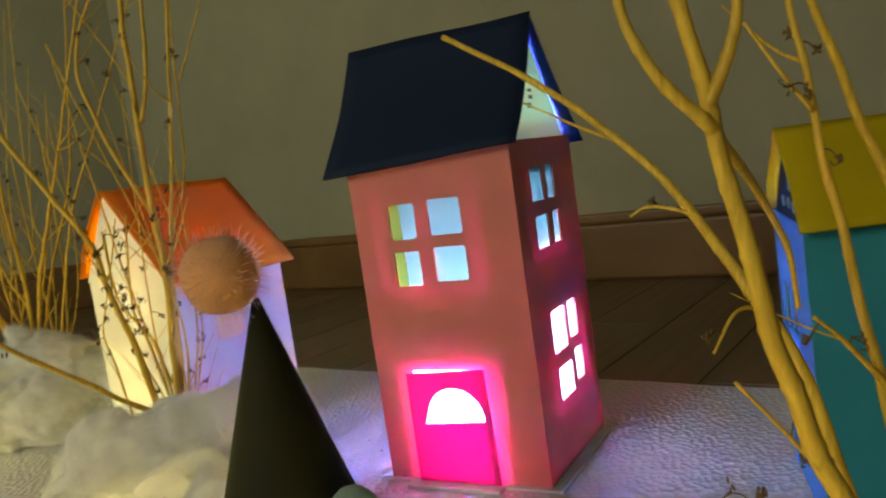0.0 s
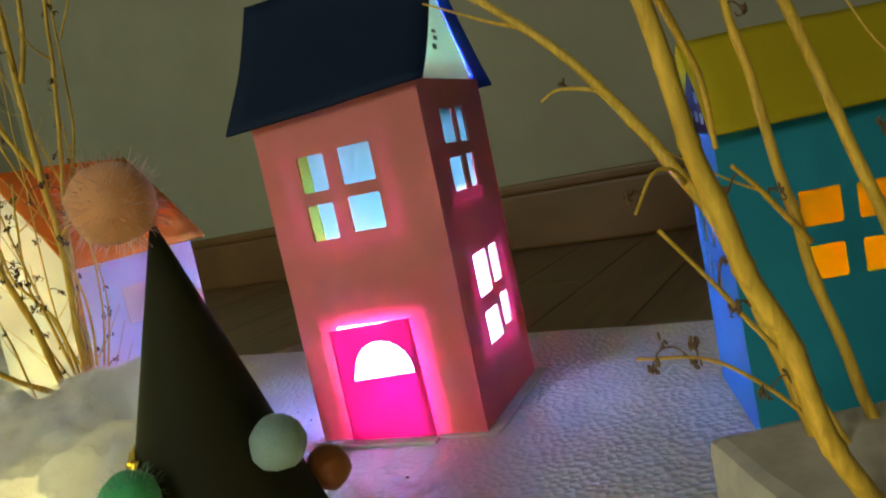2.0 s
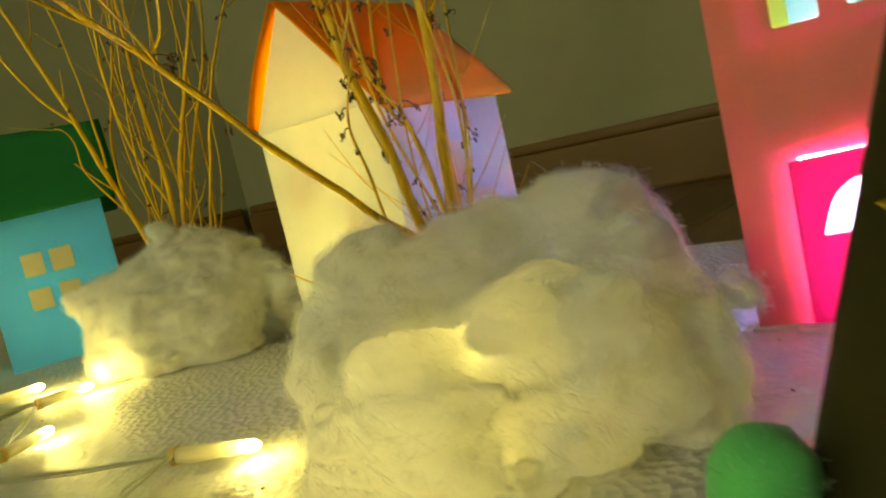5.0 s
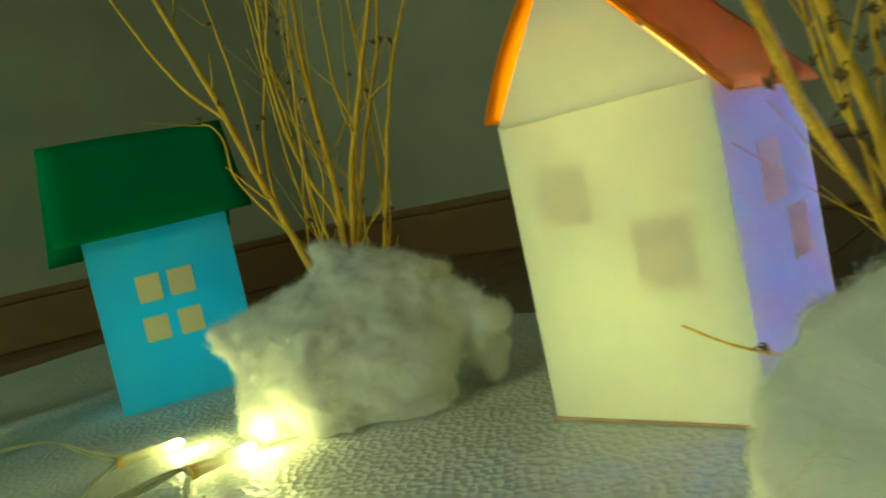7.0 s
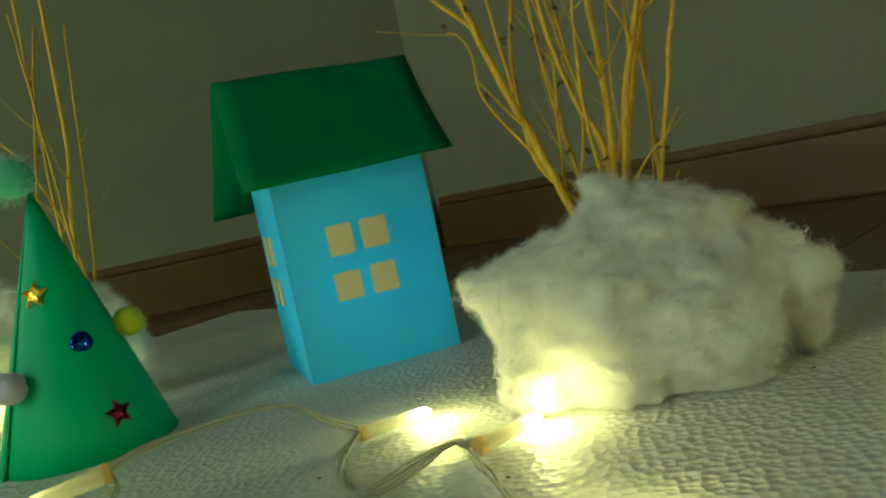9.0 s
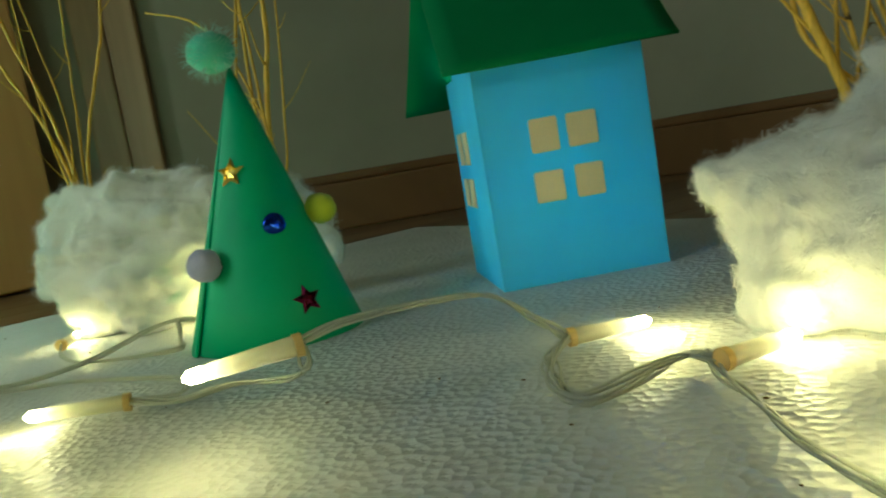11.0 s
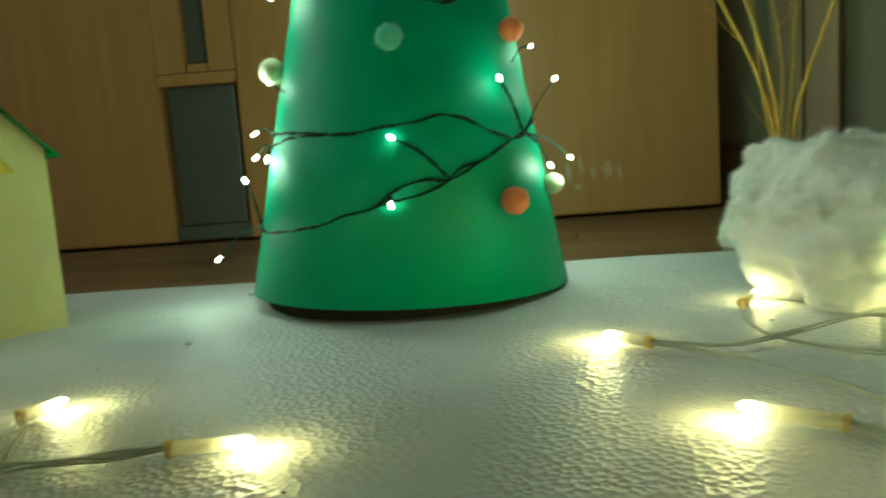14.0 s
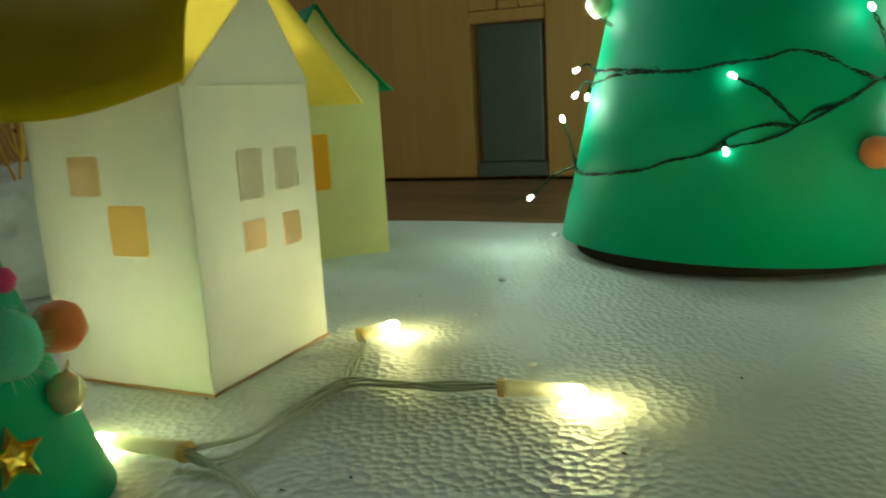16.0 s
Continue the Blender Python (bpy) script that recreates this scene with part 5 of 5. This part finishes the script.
stem_at(near, NEAR, [(-0.1398, 0.3880, 0.1567), (-0.1530, 0.3880, 0.1875), (-0.1615, 0.3880, 0.2158), (-0.1610, 0.3880, 0.2398), (-0.1499, 0.3880, 0.2620)], 0.0012, 58, 2, 2)
stem_at(near, NEAR, [(-0.1356, 0.3860, 0.1994), (-0.1295, 0.3890, 0.2302), (-0.1275, 0.3920, 0.2623)], 0.0013, 48, 1, 1)
stem_at(near, NEAR, [(-0.1386, 0.3860, 0.2191), (-0.1448, 0.3830, 0.2341), (-0.1516, 0.3800, 0.2476)], 0.0005, 49, 0, 0)
stem_at(near, NEAR, [(-0.1415, 0.3915, 0.0500), (-0.1347, 0.3924, 0.1346), (-0.1232, 0.3928, 0.1695), (-0.1195, 0.3932, 0.2021), (-0.1181, 0.3936, 0.2265), (-0.1172, 0.3940, 0.2399)], 0.0007, 46, 2, 5)
stem_at(near, NEAR, [(-0.1165, 0.3920, 0.2166), (-0.1066, 0.3920, 0.2380), (-0.0976, 0.3920, 0.2580)], 0.0005, 47, 0, 0)
stem_at(near, NEAR, [(-0.150, 0.380, 0.040), (-0.178, 0.385, 0.047), (-0.192, 0.390, 0.051), (-0.203, 0.393, 0.0575)], 0.0005, 59, 0, 1)
mid = bunch((-0.322, 0.604, 0), "bunch of dry yellow twigs in cotton wool beside the blue house", 8, 0.060, 0.30, 0.0011, 4, (-0.005, 0.03), 3)
MID = Vector((-0.322, 0.604, 0))
stem_at(mid, MID, [(-0.3380, 0.6010, 0.0350), (-0.3453, 0.6000, 0.0650), (-0.3562, 0.6000, 0.1000), (-0.3661, 0.6000, 0.1289), (-0.3735, 0.6000, 0.1558), (-0.3822, 0.6000, 0.1827), (-0.3939, 0.6000, 0.2157), (-0.4023, 0.6000, 0.2367), (-0.425, 0.600, 0.290)], 0.0021, 61, 3, 1)
stem_at(mid, MID, [(-0.3736, 0.6000, 0.1552), (-0.3915, 0.5975, 0.1760), (-0.4032, 0.5950, 0.1975), (-0.4120, 0.5925, 0.2180), (-0.4184, 0.5900, 0.2350), (-0.430, 0.587, 0.270)], 0.0011, 62, 1, 0)
stem_at(mid, MID, [(-0.3559, 0.6000, 0.0942), (-0.3677, 0.5984, 0.1123), (-0.3756, 0.5968, 0.1280), (-0.3758, 0.5952, 0.1448), (-0.3794, 0.5936, 0.1524), (-0.3840, 0.5920, 0.1551)], 0.0007, 63, 1, 3)
stem_at(mid, MID, [(-0.3625, 0.6000, 0.1254), (-0.3639, 0.6025, 0.1427), (-0.3663, 0.6050, 0.1689), (-0.3702, 0.6075, 0.1954), (-0.3755, 0.6100, 0.2223), (-0.385, 0.612, 0.260)], 0.0009, 64, 2, 1)
stem_at(mid, MID, [(-0.3320, 0.6040, 0.0350), (-0.3377, 0.6040, 0.0659), (-0.3590, 0.6082, 0.0957), (-0.3613, 0.6124, 0.1368), (-0.3581, 0.6166, 0.1597), (-0.3512, 0.6208, 0.1879), (-0.3444, 0.6250, 0.2277), (-0.340, 0.628, 0.275)], 0.0012, 65, 3, 2)
stem_at(mid, MID, [(-0.3310, 0.6020, 0.0350), (-0.3291, 0.6000, 0.0907), (-0.3376, 0.5980, 0.1178), (-0.3432, 0.5960, 0.1439), (-0.3446, 0.5940, 0.1687), (-0.3444, 0.5920, 0.1872), (-0.3402, 0.5900, 0.2178), (-0.336, 0.588, 0.262)], 0.0012, 66, 3, 1)
stem_at(mid, MID, [(-0.3300, 0.6010, 0.0350), (-0.3267, 0.5970, 0.0932), (-0.3249, 0.5940, 0.1208), (-0.3258, 0.5910, 0.1482), (-0.3248, 0.5880, 0.1771), (-0.3223, 0.5850, 0.2126), (-0.319, 0.582, 0.265)], 0.0017, 67, 4, 1)
stem_at(mid, MID, [(-0.3320, 0.6000, 0.0350), (-0.3180, 0.6010, 0.1083), (-0.3106, 0.6020, 0.1349), (-0.3008, 0.6030, 0.1635), (-0.2907, 0.6040, 0.1943), (-0.2840, 0.6050, 0.2147), (-0.268, 0.606, 0.265)], 0.0018, 68, 4, 2)
stem_at(mid, MID, [(-0.3260, 0.6060, 0.0350), (-0.3242, 0.6060, 0.0690), (-0.3128, 0.6120, 0.1157), (-0.3021, 0.6180, 0.1514), (-0.2924, 0.6240, 0.1818), (-0.2877, 0.6300, 0.2166), (-0.282, 0.634, 0.265)], 0.0014, 69, 3, 3)
stem_at(mid, MID, [(-0.3200, 0.6040, 0.0350), (-0.3007, 0.6062, 0.1077), (-0.2932, 0.6084, 0.1402), (-0.2835, 0.6106, 0.1720), (-0.2725, 0.6128, 0.1978), (-0.2636, 0.6150, 0.2156), (-0.245, 0.618, 0.258)], 0.0012, 70, 4, 4)
stem_at(mid, MID, [(-0.3240, 0.6060, 0.0893), (-0.3112, 0.6075, 0.1353), (-0.3160, 0.6090, 0.1561), (-0.3171, 0.6105, 0.1734), (-0.3163, 0.6120, 0.2099), (-0.313, 0.613, 0.250)], 0.0009, 160, 2, 1)
stem_at(mid, MID, [(-0.3061, 0.6050, 0.1453), (-0.2959, 0.6033, 0.1528), (-0.2878, 0.6017, 0.1578), (-0.2810, 0.6000, 0.1752)], 0.0006, 161, 0, 1)
stem_at(mid, MID, [(-0.3420, 0.6050, 0.0350), (-0.3480, 0.6060, 0.0675), (-0.3468, 0.6118, 0.1078), (-0.3437, 0.6176, 0.1365), (-0.3477, 0.6234, 0.1670), (-0.3533, 0.6292, 0.1837), (-0.3530, 0.6350, 0.2144)], 0.0009, 162, 4, 8)
stem_at(mid, MID, [(-0.3400, 0.6050, 0.0350), (-0.3437, 0.6060, 0.0697), (-0.3347, 0.6128, 0.1142), (-0.3394, 0.6196, 0.1445), (-0.3424, 0.6264, 0.1663), (-0.3437, 0.6332, 0.1972), (-0.3420, 0.6400, 0.2281)], 0.0008, 163, 4, 8)
stem_at(mid, MID, [(-0.3203, 0.6000, 0.0776), (-0.3127, 0.5967, 0.0878), (-0.3048, 0.5933, 0.0949), (-0.2984, 0.5900, 0.1048)], 0.0006, 164, 1, 1)
far = bunch((-0.785, 0.670, 0), "bunch of dry pale twigs in cotton wool behind the green cone", 3, 0.040, 0.30, 0.0012, 6, (-0.03, 0.0), 0)
FAR = Vector((-0.785, 0.670, 0))
stem_at(far, FAR, [(-0.785, 0.670, 0.030), (-0.790, 0.670, 0.106), (-0.806, 0.670, 0.161), (-0.823, 0.670, 0.204), (-0.850, 0.670, 0.300)], 0.0016, 71, 2, 0)
stem_at(far, FAR, [(-0.788, 0.670, 0.030), (-0.796, 0.670, 0.110), (-0.829, 0.670, 0.173), (-0.856, 0.670, 0.211), (-0.900, 0.670, 0.290)], 0.0014, 72, 1, 0)
stem_at(far, FAR, [(-0.778, 0.670, 0.030), (-0.775, 0.670, 0.106), (-0.749, 0.670, 0.167), (-0.741, 0.670, 0.187), (-0.715, 0.670, 0.280)], 0.0013, 73, 2, 0)
rear = bunch((-0.650, 0.690, 0), "bunch of dry pale twigs rising behind the green cone", 4, 0.022, 0.30, 0.0014, 8, (0.0, 0.01), 2)
REAR = Vector((-0.650, 0.690, 0))
stem_at(rear, REAR, [(-0.650, 0.690, 0.030), (-0.649, 0.690, 0.087), (-0.642, 0.690, 0.136), (-0.636, 0.690, 0.167), (-0.628, 0.690, 0.300)], 0.0020, 81, 2, 2)
stem_at(rear, REAR, [(-0.648, 0.690, 0.030), (-0.646, 0.690, 0.093), (-0.662, 0.690, 0.146), (-0.685, 0.690, 0.177), (-0.722, 0.690, 0.192)], 0.0010, 82, 1, 0)

# Foam block with tall dry twigs, close to the teal house.
pot = thing("foam_block", pose(0, 0, 0), "rough pale foam block that holds tall dry twigs", "foam block")
bm = bmesh.new()
box(bm, 0.069, 0.134, 0.122, 0.190, 0.0006, 0.053, 0.004)
bmesh.ops.subdivide_edges(bm, edges=bm.edges[:], cuts=5, use_grid_fill=True)
for v in bm.verts:
    v.co += Vector((noise.noise(v.co * 90), noise.noise(v.co * 90 + Vector((3, 0, 0))), noise.noise(v.co * 70) * 0.8)) * 0.0012
    v.co.z = max(v.co.z, 0.0004)
part("block", bm, OLD_FOAM, pot)
tall = thing("twig_bunch", pose(0, 0, 0), "tall dry yellow twigs stuck in the foam block", "dried twigs", "dried twigs")
twig(tall, [(0.0855, 0.1460, 0.0430), (0.0794, 0.1427, 0.0562), (0.0733, 0.1403, 0.0685), (0.0665, 0.1378, 0.0882), (0.0600, 0.1362, 0.1042), (0.0569, 0.1354, 0.1156), (0.0538, 0.1347, 0.1257), (0.0520, 0.1339, 0.1382), (0.0493, 0.1331, 0.1495), (0.0477, 0.1323, 0.1612), (0.0462, 0.1316, 0.1673), (0.0433, 0.1308, 0.1786), (0.0400, 0.1300, 0.1960)], 0.0022, 31, 0)
twig(tall, [(0.0475, 0.1320, 0.1590), (0.0458, 0.1310, 0.1605), (0.0408, 0.1315, 0.1660), (0.0374, 0.1320, 0.1725), (0.0353, 0.1325, 0.1797), (0.0345, 0.1330, 0.1920)], 0.0013, 32, 0)
twig(tall, [(0.0472, 0.1318, 0.1625), (0.0498, 0.1303, 0.1692), (0.0519, 0.1297, 0.1772), (0.0529, 0.1290, 0.1900)], 0.0012, 33, 0)
twig(tall, [(0.0483, 0.1325, 0.1575), (0.0538, 0.1398, 0.1524), (0.0596, 0.1465, 0.1457), (0.0656, 0.1532, 0.1361), (0.0696, 0.1600, 0.1221)], 0.0010, 42, 0)
twig(tall, [(0.092, 0.175, 0.040), (0.081, 0.186, 0.098), (0.0720, 0.191, 0.120), (0.0683, 0.199, 0.130), (0.0648, 0.209, 0.140), (0.0600, 0.217, 0.150), (0.0515, 0.223, 0.160), (0.0428, 0.231, 0.170), (0.0330, 0.246, 0.181), (0.010, 0.270, 0.200)], 0.0017, 34, 1)
twig(tall, [(0.1080, 0.1790, 0.0430), (0.0965, 0.1800, 0.0867), (0.0944, 0.1814, 0.1049), (0.0913, 0.1829, 0.1270), (0.0897, 0.1843, 0.1436), (0.0880, 0.1857, 0.1590), (0.0873, 0.1871, 0.1717), (0.0862, 0.1886, 0.1869), (0.0855, 0.1900, 0.2100)], 0.0014, 35, 1, 5)
twig(tall, [(0.0870, 0.1845, 0.1596), (0.0826, 0.1860, 0.1672), (0.0781, 0.1880, 0.1768), (0.0767, 0.1900, 0.1811)], 0.0006, 43, 0, 0)
twig(tall, [(0.1220, 0.1750, 0.0430), (0.1130, 0.1730, 0.0900), (0.1019, 0.1720, 0.1231), (0.0950, 0.1715, 0.1455), (0.0911, 0.1710, 0.1553), (0.0864, 0.1705, 0.1695), (0.0812, 0.1700, 0.1835), (0.0740, 0.1690, 0.2050)], 0.0015, 36, 0)
twig(tall, [(0.0965, 0.1800, 0.0960), (0.0858, 0.1750, 0.1089), (0.0769, 0.1700, 0.1171)], 0.0008, 44, 1, 2)
twig(tall, [(0.098, 0.170, 0.040), (0.086, 0.170, 0.068), (0.069, 0.165, 0.092), (0.056, 0.160, 0.109)], 0.0008, 37, 0, 6)
twig(tall, [(0.115, 0.175, 0.040), (0.112, 0.168, 0.090), (0.114, 0.168, 0.120), (0.118, 0.168, 0.170)], 0.0011, 38, 2, 5)
twig(tall, [(0.0655, 0.207, 0.138), (0.061, 0.209, 0.140), (0.0555, 0.212, 0.141), (0.051, 0.213, 0.139)], 0.0006, 39, 0, 1)
twig(tall, [(0.0740, 0.188, 0.114), (0.069, 0.182, 0.118), (0.063, 0.178, 0.118), (0.057, 0.175, 0.111)], 0.0006, 40, 0, 1)
twig(tall, [(0.096, 0.174, 0.045), (0.080, 0.165, 0.066), (0.062, 0.158, 0.082), (0.045, 0.152, 0.088)], 0.0006, 41, 0, 6)

# Cotton and twigs behind the white house with the yellow roof.
cotton([(-0.930, 0.030, 0.040, 0.040), (-0.900, 0.010, 0.035, 0.036), (-0.960, 0.050, 0.034, 0.034), (-0.925, 0.000, 0.025, 0.034)], 13, "white cotton wool heaped behind the white house", 9000, step=0.0020)
bunch((-0.928, 0.028, 0), "bunch of dry dark twigs in cotton wool behind the white house", 8, 0.060, 0.28, 0.0014, 14, (0.0, 0.0), 1)

# White flecks of foam and dark crumbs on the sheet.
fleck_rnd = random.Random(5)
for x, y, r in ((-0.883, 0.311, 0.0022), (-1.018, 0.368, 0.0030), (-0.736, 0.305, 0.0018), (-0.815, 0.290, 0.0014), (-0.875, 0.216, 0.0012)):
    bm = bmesh.new()
    bmesh.ops.create_icosphere(bm, subdivisions=2, radius=r)
    for v in bm.verts:
        v.co *= 1 + 0.35 * noise.noise(v.co * (1.6 / r) + Vector((x * 50, 0, 0)))
        v.co.z = max(v.co.z * 0.75, -r * 0.5)
    solo("foam_fleck", bm, FOAM, "small torn white fleck of packing foam on the sheet", "foam fleck", "foam flecks", m=pose(x, y, r * 0.5 + 0.0003, 0, 0, fleck_rnd.uniform(0, 180)))

bm = bmesh.new()
rnd = random.Random(77)
for _ in range(170):
    x, y = rnd.uniform(-0.95, 0.15), rnd.uniform(0.14, 0.75)
    r = rnd.uniform(0.0002, 0.0006)
    bmesh.ops.create_icosphere(bm, subdivisions=1, radius=r, matrix=Matrix.Translation((x, y, r * 0.5)) @ Matrix.Rotation(rnd.uniform(0, 3), 4, "Z") @ Matrix.Diagonal((rnd.uniform(1, 2.2), 1, 0.6, 1)))
solo("crumb", bm, SEED, "small dark crumbs scattered over the foam", "crumbs", kind="stuff")
for house, w, d in ((white, ww, wd), (yellow, yw, yd)):
    part("base_edge", cut_sheet([(-0.0006, -0.0006), (w + 0.0006, -0.0006), (w + 0.0006, d + 0.0006), (-0.0006, d + 0.0006)], [[(0.003, 0.003), (w - 0.003, 0.003), (w - 0.003, d - 0.003), (0.003, d - 0.003)]], 0.0010, lambda u, v, h: (u, v, 0.0002 + h)), CARD, house, "raw brown cardboard edge")

# Laminate boards of the floor, end to end towards the wall.
ALONG, ACROSS = Vector((-0.8214, 0.5703, 0)), Vector((0.5703, 0.8214, 0))
BOARD_W, BOARD_L = 0.076, 0.60
bm = bmesh.new()
box(bm, 0.0004, BOARD_L - 0.0004, 0.0005, BOARD_W - 0.0005, -0.0040, 0.0, 0.0006)
board_mesh = finish("board", bm, PLANK)
for i in range(-22, 30):
    shift = (i * 0.37) % 1 * BOARD_L
    for k in range(-3, 1):
        start = 0.376 - shift + k * BOARD_L
        if start + BOARD_L > 0.377 or (i < 12 and start + BOARD_L < -0.25):
            continue
        at = Vector((0.153, 0.517, FLOOR_Z)) + ALONG * (i * BOARD_W) + ACROSS * start
        board = new("board", board_mesh)
        board.matrix_world = Matrix.Translation(at) @ Matrix.Rotation(math.atan2(ACROSS.y, ACROSS.x), 4, "Z")
        board.parent = floor
    # The cut boards at the wall.
    end = 0.376 - shift
    at = Vector((0.153, 0.517, FLOOR_Z)) + ALONG * (i * BOARD_W) + ACROSS * end
    if shift > 0.02:
        bm = bmesh.new()
        box(bm, 0.0004, shift - 0.0004, 0.0005, BOARD_W - 0.0005, -0.0040, 0.0, 0.0006)
        board = new("board", finish("board", bm, PLANK))
        board.matrix_world = Matrix.Translation(at) @ Matrix.Rotation(math.atan2(ACROSS.y, ACROSS.x), 4, "Z")
        board.parent = floor
